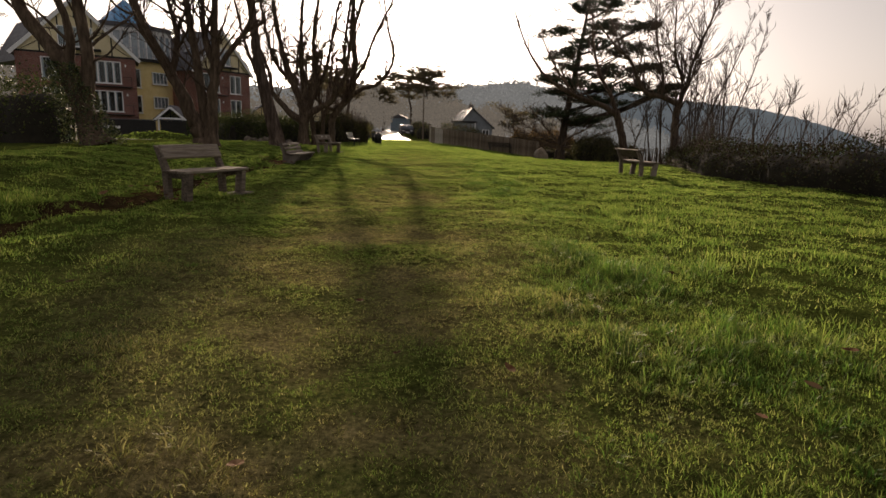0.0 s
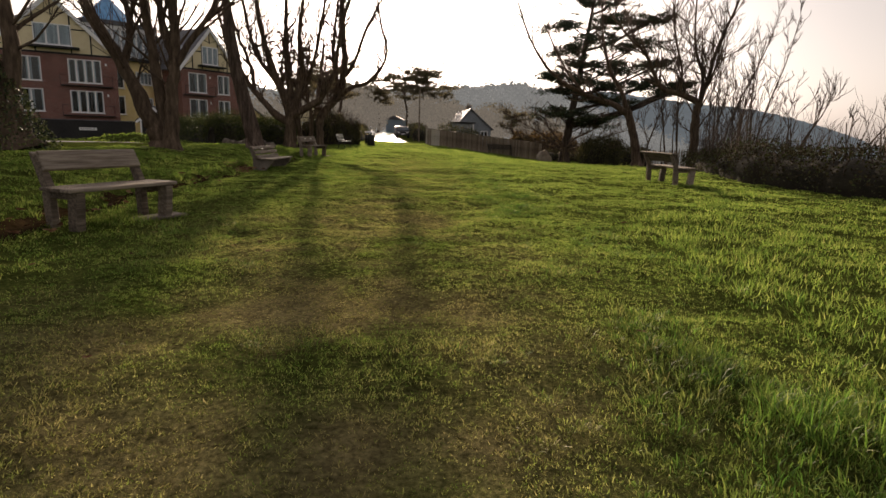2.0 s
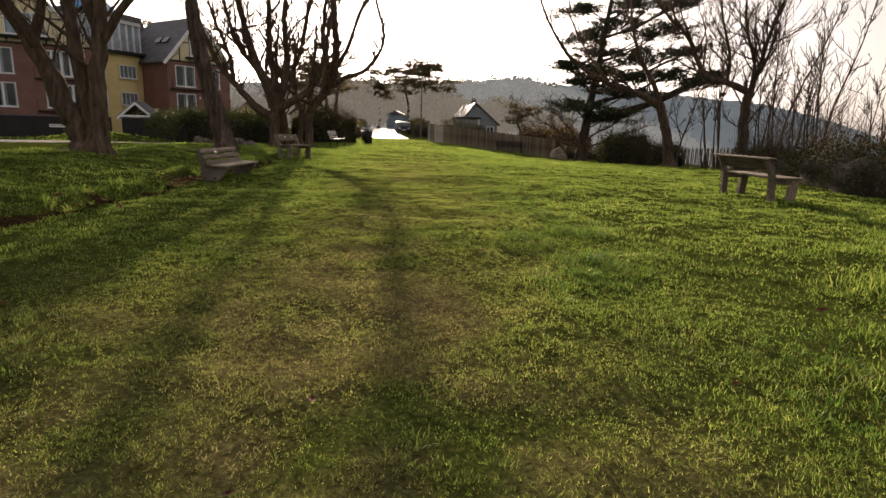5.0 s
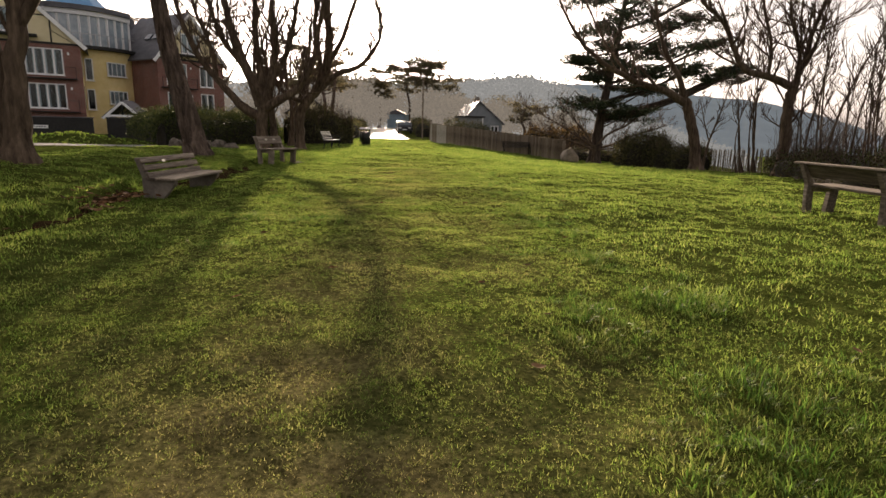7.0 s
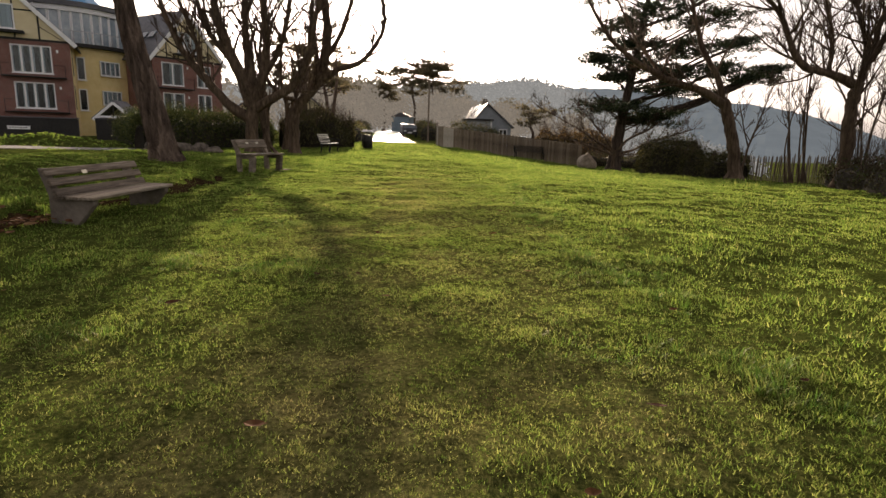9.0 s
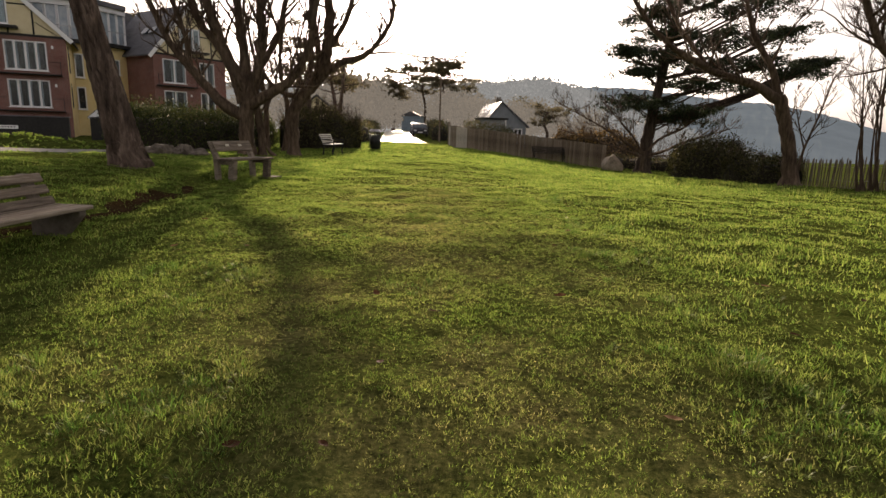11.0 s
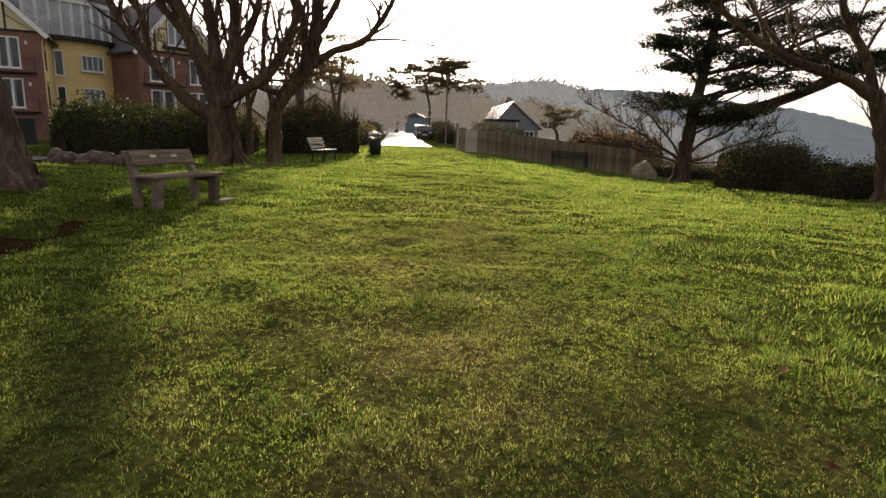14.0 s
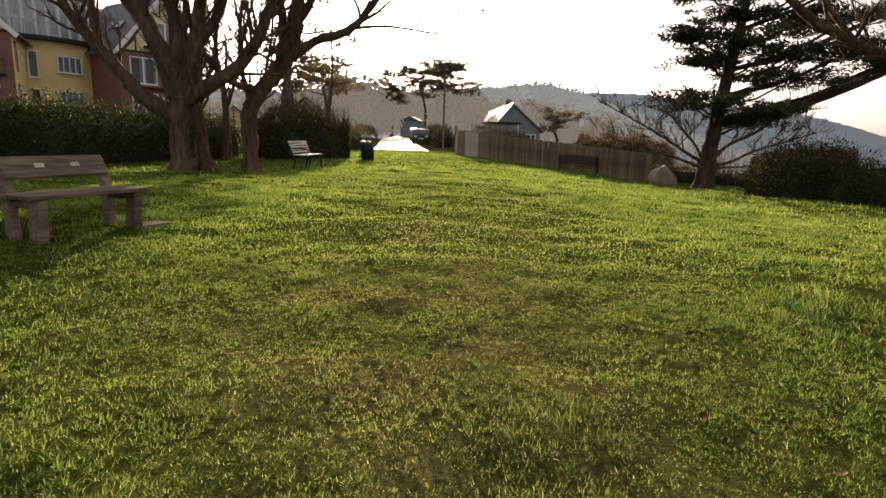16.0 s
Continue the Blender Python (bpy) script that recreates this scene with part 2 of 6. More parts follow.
FARLEAF = mat("far_wood_foliage_haze_glow", [(0.045, 0.045, 0.028), (0.085, 0.078, 0.046), (0.13, 0.105, 0.06)], 0.3, 0.95, 0, island=0.3, glow=((0.60, 0.57, 0.50), 0.17, 0.3), spec=0.0)
HILLTREE = mat("hill_wood_foliage_haze_glow", [(0.05, 0.053, 0.042), (0.08, 0.08, 0.06), (0.11, 0.10, 0.075)], 0.1, 0.95, 0, island=0.2, glow=((0.52, 0.58, 0.60), 0.24, 0.2), spec=0.0)
FARPINE = mat("far_pine_foliage", [(0.085, 0.082, 0.05), (0.14, 0.125, 0.072), (0.20, 0.16, 0.095)], 0.6, 0.9, 0, island=0.4, translucent=0.5, spec=0.0)

# ---- small builders ----
rng = random.Random(7)
nrng = np.random.default_rng(11)


def sstep(v):
    v = np.clip(v, 0.0, 1.0)
    return v * v * (3 - 2 * v)


TABLE = nrng.uniform(-1, 1, (256, 256))


def vnoise(x, y, s):
    """Smooth random unevenness with lumps about s metres across."""
    x, y = np.asarray(x, float) / s + 57.3, np.asarray(y, float) / s + 91.7
    i, j = np.floor(x).astype(int), np.floor(y).astype(int)
    u, w = sstep(x - i), sstep(y - j)
    a, b = TABLE[i % 256, j % 256], TABLE[(i + 1) % 256, j % 256]
    c, d = TABLE[i % 256, (j + 1) % 256], TABLE[(i + 1) % 256, (j + 1) % 256]
    return (a * (1 - u) + b * u) * (1 - w) + (c * (1 - u) + d * u) * w


def bumps(x, y):
    lump = np.maximum(0.0, vnoise(x + 40, y, 0.62) - 0.25) * 0.034       # tussocks
    pit = np.maximum(0.0, vnoise(x - 20, y, 0.8) - 0.62) * 0.11           # scuffed hollows
    return 0.030 * vnoise(x, y, 1.1) + 0.015 * vnoise(x, y, 0.45) + 0.010 * vnoise(x, y, 0.24) + 0.03 * vnoise(x, y, 3.0) + lump - pit


def lip(y):
    return -4.74 - 0.060 * (y - 9) + 0.16 * np.sin(0.9 * y) + 0.08 * np.sin(2.3 * y + 1)


def terrain(x, y):
    x = np.asarray(x, float)
    y = np.asarray(y, float)
    left = (1 - sstep((y - 24) / 14)) * (1 - 0.8 * sstep((-x - 11) / 9))
    e = lip(y)
    z = left * (0.13 * sstep((e - x) / 0.3) + 0.34 * sstep((e - x) / 3.2))
    z = z - 0.80 * sstep((x + 2.5) / 11) * sstep((y - 22) / 26)
    z = z - 0.35 * sstep((-x - 20) / 8) * sstep((y - 40) / 8)
    z = z + bumps(x, y) * np.clip(1 - (np.hypot(x, y - 22) - 40) / 20, 0, 1)
    z = z + 0.52 * np.exp(-((x + 18.7) / 2.5) ** 2 - ((y - 38.2) / 1.1) ** 2)
    z = z + 0.9 * sstep((y - 64) / 60) * sstep((12 - np.abs(x + 6)) / 8)
    z = z - 14.0 * sstep((x - 14) / 60)
    return z


def tz(x, y):
    return float(terrain(x, y))


def worn(x, y):
    c = -0.35 - 0.045 * y + 0.4 * vnoise(0 * x, y, 4.0)
    w = np.exp(-((x - c - 0.05) / 1.75) ** 2) * (1 - 0.5 * sstep((y - 7) / 10)) * (1 - 0.75 * sstep((y - 25) / 9))
    return np.clip(w * (0.70 + 0.5 * vnoise(x, y, 0.9) + 0.45 * vnoise(x, y, 0.3)), 0, 1)


def link(name, bm, material, parent=None, label="", smooth=False):
    me = bpy.data.meshes.new(name)
    bm.to_mesh(me)
    bm.free()
    me.materials.append(material)
    if smooth:
        me.shade_smooth()
    ob = new(name, me)
    if parent:
        ob.parent = parent
    if label:
        tagged(ob, label)
    return ob


def part(name, bm, material, parent, label="", smooth=False):
    return link(name, bm, material, parent, label, smooth)


def raw(name, verts, faces, material, parent=None, label="", smooth=False):
    me = bpy.data.meshes.new(name)
    me.from_pydata(verts, [], faces)
    me.materials.append(material)
    if smooth:
        me.shade_smooth()
    ob = new(name, me)
    if parent:
        ob.parent = parent
    if label:
        tagged(ob, label)
    return ob


def thing(name, m, label, category, group="", kind=""):
    ob = new(name)
    ob.empty_display_size = 0.2
    ob.matrix_world = m
    return tagged(ob, label, category, group, kind)


def box(bm, a, b, bevel=0.0, m=None):
    """A box from corner a to corner b, bevelled."""
    c = [(a[i] + b[i]) / 2 for i in range(3)]
    s = [abs(b[i] - a[i]) for i in range(3)]
    r = bmesh.ops.create_cube(bm, size=1.0)
    bmesh.ops.scale(bm, vec=s, verts=r["verts"])
    if bevel:
        es = list({e for v in r["verts"] for e in v.link_edges})
        g = bmesh.ops.bevel(bm, geom=es, offset=min(bevel, min(s) * 0.4), segments=1, affect='EDGES')
        vs = list({v for f in g["faces"] for v in f.verts} | {v for v in r["verts"] if v.is_valid})
    else:
        vs = r["verts"]
    bmesh.ops.translate(bm, vec=c, verts=vs)
    if m is not None:
        bmesh.ops.transform(bm, matrix=m, verts=vs)
    return vs


def boxbm(a, b, bevel=0.0, m=None):
    bm = bmesh.new()
    box(bm, a, b, bevel, m)
    return bm


def prism(bm, outline, y0, y1):
    """An outline in x,z pushed from y0 to y1."""
    f0 = [bm.verts.new((x, y0, z)) for x, z in outline]
    f1 = [bm.verts.new((x, y1, z)) for x, z in outline]
    bm.faces.new(f0)
    bm.faces.new(f1[::-1])
    for i in range(len(outline)):
        j = (i + 1) % len(outline)
        bm.faces.new((f0[j], f0[i], f1[i], f1[j]))
    bmesh.ops.recalc_face_normals(bm, faces=bm.faces)


def beam(bm, a, b, w, d):
    """A square bar from a to b."""
    a, b = Vector(a), Vector(b)
    v = b - a
    q = v.to_track_quat('Z', 'Y').to_matrix().to_4x4()
    box(bm, (-w / 2, -d / 2, 0), (w / 2, d / 2, v.length), 0.004, Matrix.Translation(a) @ q)


def frame_at(p, q, z=0.0):
    """A frame at p whose x axis runs to q, in plan."""
    return Matrix.Translation((p[0], p[1], z)) @ Matrix.Rotation(math.atan2(q[1] - p[1], q[0] - p[0]), 4, 'Z')


class Tubes:
    """Gathers tapered tubes into one mesh."""

    def __init__(self):
        self.v, self.f = [], []

    def add(self, pts, rads, n, ridge=0.0, grain=4.0):
        base = len(self.v)
        up = Vector((0.3, 0.2, 1)).normalized()
        for i, p in enumerate(pts):
            t = (pts[min(i + 1, len(pts) - 1)] - pts[max(i - 1, 0)])
            if t.length < 1e-6:
                t = Vector((0, 0, 1))
            t.normalize()
            s = t.cross(up)
            if s.length < 1e-3:
                s = t.cross(Vector((1, 0, 0)))
            s.normalize()
            u = s.cross(t)
            for k in range(n):
                a = 2 * math.pi * k / n
                q = rads[i]
                if ridge:
                    g = noise.noise(Vector((math.cos(a) * grain, math.sin(a) * grain, p.z * 1.3 + rads[0] * 50)))
                    q *= 1 + ridge * (min(abs(g) * 4, 1.0) - 0.6) + ridge * 0.5 * noise.noise(Vector((math.cos(a) * 1.5, math.sin(a) * 1.5, p.z * 0.7)))
                self.v.append(p + (s * math.cos(a) + u * math.sin(a)) * q)
        for i in range(len(pts) - 1):
            for k in range(n):
                k2 = (k + 1) % n
                self.f.append((base + i * n + k, base + i * n + k2, base + (i + 1) * n + k2, base + (i + 1) * n + k))

    def make(self, name, material, parent, label=""):
        ob = raw(name, [tuple(v) for v in self.v], self.f, material, parent, label, True)
        return tagged(ob, kind="stuff") if name in ("branchwork", "twig_growth") else ob


def smoothline(pts, steps, jitter, r):
    """A curve through pts."""
    P = [Vector(p) for p in pts]
    P = [P[0] * 2 - P[1]] + P + [P[-1] * 2 - P[-2]]
    out = []
    for i in range(1, len(P) - 2):
        for s in range(steps):
            t = s / steps
            a, b, c, d = P[i - 1:i + 3]
            out.append(0.5 * ((2 * b) + (c - a) * t + (2 * a - 5 * b + 4 * c - d) * t * t + (3 * b - a - 3 * c + d) * t ** 3))
    out.append(P[-2])
    return [p + Vector((r.uniform(-1, 1), r.uniform(-1, 1), r.uniform(-1, 1))) * (jitter if 0 < i < len(out) - 1 else 0) for i, p in enumerate(out)]


def shoot(r, start, way, length, r0, bend, up, nseg):
    pts, p, d = [start.copy()], start.copy(), way.normalized()
    for i in range(nseg):
        d = (d + Vector((r.uniform(-1, 1), r.uniform(-1, 1), r.uniform(-1, 1))) * bend + Vector((0, 0, up))).normalized()
        p = p + d * (length / nseg)
        pts.append(p.copy())
    return pts


def bare_tree(name, label, base, limbs, seed, bark=BARK, n1=7, n2=6, n3=5, len1=2.2, spread=0.9, up=0.08, start=0.3, tall=0.0):
    """A leafless tree: limbs are (points from the base, radius at start, radius at end)."""
    r = random.Random(seed)
    root = thing(name, pose(base[0], base[1], tz(base[0], base[1]) - 0.05), label, "tree")
    tr, br, tw = Tubes(), Tubes(), Tubes()
    for pts, r0, r1 in limbs:
        if tall and pts[-1][2] > 6.0:
            a, b = Vector(pts[-2]), Vector(pts[-1])
            pts = pts + [tuple(b + ((b - a).normalized() + Vector((0.1, 0, 0.2))) * tall)]
        line = smoothline(pts, 5, r0 * 0.12, r)
        m = len(line) - 1
        rads = [r0 + (r1 - r0) * (i / m) ** 0.85 for i in range(m + 1)]
        if pts[0][2] <= 0.01:
            rads[0] *= 1.55
            rads[1] *= 1.18
        rads = [q * r.uniform(0.94, 1.07) for q in rads]
        tr.add(line, rads, 18 if r0 > 0.15 else 7, 0.10 if r0 > 0.15 else 0.0, 1.8)
        total = sum((line[i + 1] - line[i]).length for i in range(m))
        cnt = max(3, int(n1 * total / 2.6))
        for j in range(cnt):
            s = start + (1 - start) * (j + r.random()) / cnt
            i = min(int(s * m), m - 1)
            p = line[i].lerp(line[i + 1], s * m - i)
            if p.z < 1.6:
                continue
            ax = (line[i + 1] - line[i]).normalized()
            side = Vector((r.uniform(-1, 1), r.uniform(-1, 1), r.uniform(-0.35, 1)))
            d = (ax * r.uniform(0.35, 1.0) + side * spread)
            L1 = len1 * r.uniform(0.55, 1.25) * (1.15 - 0.5 * s)
            rr = min(rads[i] * 0.55, 0.028 + 0.012 * L1)
            b1 = shoot(r, p, d, L1, rr, 0.22, up, 5)
            br.add(b1, [rr * (1 - 0.75 * q / 5) for q in range(6)], 4)
            for j2 in range(n2):
                q = r.uniform(0.15, 1.0) * 5
                i2 = min(int(q), 4)
                p2 = b1[i2].lerp(b1[i2 + 1], q - i2)
                d2 = (b1[i2 + 1] - b1[i2]).normalized() + Vector((r.uniform(-1, 1), r.uniform(-1, 1), r.uniform(-0.5, 1))) * 0.8
                L2 = L1 * r.uniform(0.3, 0.6)
                b2 = shoot(r, p2, d2, L2, 0.01, 0.25, up, 3)
                tw.add(b2, [0.014, 0.011, 0.008, 0.004], 3)
                for j3 in range(n3):
                    q3 = r.uniform(0.2, 1.0) * 3
                    i3 = min(int(q3), 2)
                    p3 = b2[i3].lerp(b2[i3 + 1], q3 - i3)
                    d3 = (b2[i3 + 1] - b2[i3]).normalized() + Vector((r.uniform(-1, 1), r.uniform(-1, 1), r.uniform(-0.4, 1))) * 0.8
                    b3 = shoot(r, p3, d3, L2 * r.uniform(0.3, 0.65), 0.005, 0.25, up, 2)
                    tw.add(b3, [0.008, 0.006, 0.003], 3)
    tr.make("trunk", bark, root)
    br.make("branchwork", bark, root)
    tw.make("twig_growth", TWIG, root)
    return root


def leafcloud(n, place, size, aspect=0.55, flat=0.0):
    """n small folded leaves at the rows of place (n x 3), as vertices and faces."""
    ax = nrng.normal(size=(n, 3))
    ax[:, 2] *= 1 - flat
    ax /= np.linalg.norm(ax, axis=1)[:, None]
    bx = nrng.normal(size=(n, 3))
    bx[:, 2] *= 1 - flat
    bx -= ax * (ax * bx).sum(1)[:, None]
    bx /= np.linalg.norm(bx, axis=1)[:, None] + 1e-9
    s = (size * nrng.uniform(0.6, 1.4, n))[:, None]
    a = place - ax * s * 0.5
    c = place + ax * s * 0.5
    b = place + bx * s * aspect * 0.5
    d = place - bx * s * aspect * 0.5
    v = np.stack([a, b, c, d], 1).reshape(-1, 3)
    f = np.arange(4 * n).reshape(-1, 4)
    return v, f


def bulk(name, v, f, material, parent=None, wear=None, smooth=False):
    """A large mesh from arrays; all faces have the same number of corners."""
    me = bpy.data.meshes.new(name)
    k = f.shape[1]
    me.vertices.add(len(v))
    me.vertices.foreach_set("co", np.ascontiguousarray(v, np.float32).ravel())
    me.loops.add(f.size)
    me.loops.foreach_set("vertex_index", np.ascontiguousarray(f, np.int32).ravel())
    me.polygons.add(len(f))
    me.polygons.foreach_set("loop_start", np.arange(0, f.size, k, dtype=np.int32))
    me.update(calc_edges=True)
    if wear is not None:
        at = me.attributes.new("wear", 'FLOAT', 'POINT')
        at.data.foreach_set("value", np.ascontiguousarray(wear, np.float32))
    me.materials.append(material)
    if smooth:
        me.shade_smooth()
    ob = new(name, me)
    if parent:
        ob.parent = parent
    return ob

# ---- ground ----
def spaced(*runs):
    out = []
    for a, b, s in runs:
        out += list(np.arange(a, b, s))
    return np.array(out + [runs[-1][1]])


gx = spaced((-2600, -200, 300), (-200, -60, 14), (-60, -16, 1.5), (-16, -8, 0.3), (-8, 8, 0.1), (8, 16, 0.3), (16, 60, 1.5), (60, 200, 14), (200, 2600, 300))
gy = spaced((-400, -40, 60), (-40, -2, 3), (-2, 32, 0.14), (32, 45, 0.2), (45, 66, 0.4), (66, 140, 2.5), (140, 300, 16), (300, 3000, 300))
X, Y = np.meshgrid(gx, gy)
Z = terrain(X, Y) - 0.028 * ((np.abs(X) < 14) & (Y < 62))     # the sward stands on it
gv = np.stack([X, Y, Z], -1).reshape(-1, 3)
w_, h_ = len(gx), len(gy)
ii = (np.arange(h_ - 1)[:, None] * w_ + np.arange(w_ - 1)[None]).ravel()
gf = np.stack([ii, ii + 1, ii + 1 + w_, ii + w_], 1)
ground = bulk("ground", gv, gf, TURF, None, worn(gv[:, 0], gv[:, 1]), True)
tagged(ground, "sloping green lawn with a worn, muddy middle strip", "lawn", kind="structure")


def lush(x, y):
    edge = sstep((x - (0.75 - 0.03 * y) - 0.45 * vnoise(0 * x, y, 1.3)) / 0.7)
    tuft = sstep((vnoise(x, y, 0.8) + 0.4 * vnoise(x, y, 0.3) - 0.25) / 0.4)
    return np.clip(edge * (0.45 + 0.6 * vnoise(x, y, 0.7)) * (1 - 0.5 * sstep((y - 8) / 8)) + 0.30 * tuft + 0.18 * sstep((-x - 2.2) / 2), 0, 1)


def grass(name, n, x0, x1, y0, y1, h, w, keep, label, stand=0.0, plain=False, tuft=18, spread=0.035, material=GRASS, gain=1.75):
    """Blades of grass that grow out of tufts: h and w give their height and width at a place."""
    m = n // tuft
    cx = nrng.uniform(x0, x1, m)
    cy = nrng.uniform(y0, y1, m)
    k = nrng.uniform(0, 1, m) < keep(cx, cy)
    cx, cy = cx[k], cy[k]
    m = len(cx)
    own = np.repeat(np.exp(nrng.normal(0, 0.22, m)), tuft)          # each tuft's own vigour
    tint = np.repeat(nrng.normal(0, 0.16, m), tuft)
    cx, cy = np.repeat(cx, tuft), np.repeat(cy, tuft)
    n = len(cx)
    wr, lu = worn(cx, cy), lush(cx, cy)
    a = nrng.uniform(0, 2 * np.pi, n)
    rad = spread * (0.75 + 0.9 * lu) * np.sqrt(nrng.uniform(0, 1, n)) * own
    x, y = cx + np.cos(a) * rad, cy + np.sin(a) * rad
    z = terrain(x, y) - 0.006
    clump = 1 + 0.45 * vnoise(cx, cy, 0.45)
    hh = h(x, y) * (0.62 + gain * lu - 0.10 * wr) * nrng.uniform(0.5, 1.3, n) * np.clip(clump, 0.4, 2) * own
    a = a + nrng.normal(0, 0.7, n)
    lean = np.clip((nrng.uniform(0.2, 1.3, n) + 0.35 * wr - 0.1 * lu) * (1 - stand), 0.15, 2.0)
    k = 1 / np.sqrt(1 + lean * lean)
    dx, dy = np.cos(a), np.sin(a)
    ww = w(x, y) * nrng.uniform(0.6, 1.3, n)
    tw = nrng.uniform(-0.9, 0.9, n)
    px, py = -np.sin(a + tw) * ww / 2, np.cos(a + tw) * ww / 2
    base = np.stack([x, y, z], 1)
    off = np.stack([px, py, 0 * px], 1)
    mid = np.stack([x + dx * hh * lean * k * 0.34, y + dy * hh * lean * k * 0.34, z + hh * k * 0.58], 1)
    tip = np.stack([x + dx * hh * lean * k * 1.05, y + dy * hh * lean * k * 1.05, z + hh * k * (1.0 - 0.16 * lean)], 1)
    k = 3 if plain else 4
    blade = [base - off, base + off, tip] if plain else [base, mid + off, tip, mid - off]
    v = np.stack(blade, 1).reshape(-1, 3)
    f = np.arange(k * n).reshape(-1, k)
    wv = np.repeat(np.clip(wr * 0.80 + 0.04 + tint + nrng.normal(0, 0.13, n), 0, 1), k)
    return tagged(bulk(name, v, f, material, None, wv), label, "grass", kind="stuff")


def on_lawn(x, y):
    drive = (y > 31.6) & (x < -12.0)
    return np.where(drive, 0.0, 1.0)


def mid_line(y):
    return -0.064 * y


grass("grass_near", 1500000, -4.4, 3.0, 1.4, 26.8, lambda x, y: 0.027 + 0 * x, lambda x, y: 0.0052 + 0 * x,
      lambda x, y: np.clip(2.9 - np.abs(x - mid_line(y) - 0.1), 0.0, 1) * np.clip(0.92 + 0.55 * vnoise(x, y, 0.14) + 0.2 * vnoise(x, y, 0.5), 0.42, 1), "short trodden grass", 0.0, True, 7, 0.026, GRASS, 0.9)
grass("grass_tussock", 420000, -3.4, 3.0, 1.4, 26.8, lambda x, y: 0.045 + 0 * x, lambda x, y: 0.0062 + 0 * x,
      lambda x, y: np.clip(2.9 - np.abs(x - mid_line(y) - 0.1), 0.0, 1) * np.clip(2.2 * lush(x, y) - 0.35 + 0.6 * vnoise(x, y, 0.3), 0, 1), "longer lush tufts of grass beside the worn strip", 0.0, False, 22, 0.04, GRASSLUSH)
grass("grass_side", 1100000, -9.5, 11, 2, 34, lambda x, y: 0.034 + 0 * x, lambda x, y: 0.0058 + 0.0014 * np.abs(x - mid_line(y)),
      lambda x, y: np.clip((np.abs(x - mid_line(y) - 0.1) - 1.9) / 1.0, 0.0, 1.0) * np.clip(1.5 - np.abs(x - mid_line(y)) / 9, 0.3, 1) * on_lawn(x, y) * np.clip(0.75 + 0.8 * vnoise(x, y, 0.25), 0.1, 1), "green uneven grass beside the worn strip", 0.0, True, 6, 0.07)
grass("bank_grass", 60000, -7.5, -4.5, 4, 26, lambda x, y: 0.11 + 0 * x, lambda x, y: 0.014 + 0 * x,
      lambda x, y: np.exp(-((x - lip(y) + 0.28) / 0.22) ** 2) * np.clip(0.4 + 0.9 * vnoise(x, y, 0.5), 0, 1), "long rough grass along the edge of the bank")
grass("grass_rise", 200000, -8, 5, 26.5, 42, lambda x, y: 0.034 + 0.0006 * (y - 27), lambda x, y: 0.017 + 0.0006 * (y - 27),
      lambda x, y: np.clip(1.15 - (y - 27) / 28, 0.3, 1), "sunlit green grass on the rise", 0.2, True, 4, 0.14)
grass("grass_far", 140000, -14, 11.5, 30, 62, lambda x, y: 0.055 + 0.0008 * (y - 30), lambda x, y: 0.028 + 0.0012 * (y - 30),
      lambda x, y: on_lawn(x, y) * np.where((x > -8) & (x < 5) & (y < 40), 0.1, 1), "sunlit grass towards the lane", 0.3, True, 4, 0.2)

grass("grass_mound", 22000, -24, -14, 35.5, 40.5, lambda x, y: 0.09 + 0 * x, lambda x, y: 0.03 + 0 * x, lambda x, y: np.exp(-((x + 18.7) / 3.2) ** 2 - ((y - 38.0) / 1.5) ** 2), "sunlit overgrown grass on a low mound")

# ---- road and drive ----
def ribbon(name, p, q, width, lift, material, label, step=1.5):
    p, q = np.array(p, float), np.array(q, float)
    n = int(np.linalg.norm(q - p) / step) + 1
    d = (q - p) / np.linalg.norm(q - p)
    s = np.array([-d[1], d[0]])
    v, f = [], []
    for i in range(n + 1):
        c = p + (q - p) * i / n
        for k in range(5):
            x, y = c + s * width * (k / 4 - 0.5)
            v.append((x, y, tz(x, y) + lift * (1 - 0.3 * abs(k - 2) / 2)))
    for i in range(n):
        for k in range(4):
            b = i * 5 + k
            f.append((b, b + 1, b + 6, b + 5))
    return tagged(raw(name, v, f, material, None, "", True), label, name, kind="structure")


ribbon("road", (-5.5, 61.5), (-16.0, 150), 3.9, 0.10, ROADM, "sunlit asphalt lane, shining in the low light")
ribbon("drive", (-12.2, 34.0), (-48, 32.8), 4.2, 0.06, DRIVEM, "pale tarmac drive before the brick flats")

# ---- buildings ----
def holed_wall(length, height, holes, thick, z0=0.0):
    """A wall along x with openings (x0, x1, z0, z1), front at y = 0."""
    xs = sorted({0.0, length, *(h[0] for h in holes), *(h[1] for h in holes)})
    zs = sorted({z0, height, *(h[2] for h in holes), *(h[3] for h in holes)})
    bm = bmesh.new()
    for i in range(len(xs) - 1):
        for j in range(len(zs) - 1):
            cx, cz = (xs[i] + xs[i + 1]) / 2, (zs[j] + zs[j + 1]) / 2
            if not any(h[0] < cx < h[1] and h[2] < cz < h[3] for h in holes):
                box(bm, (xs[i], 0, zs[j]), (xs[i + 1], thick, zs[j + 1]))
    bmesh.ops.remove_doubles(bm, verts=bm.verts, dist=0.001)
    return bm


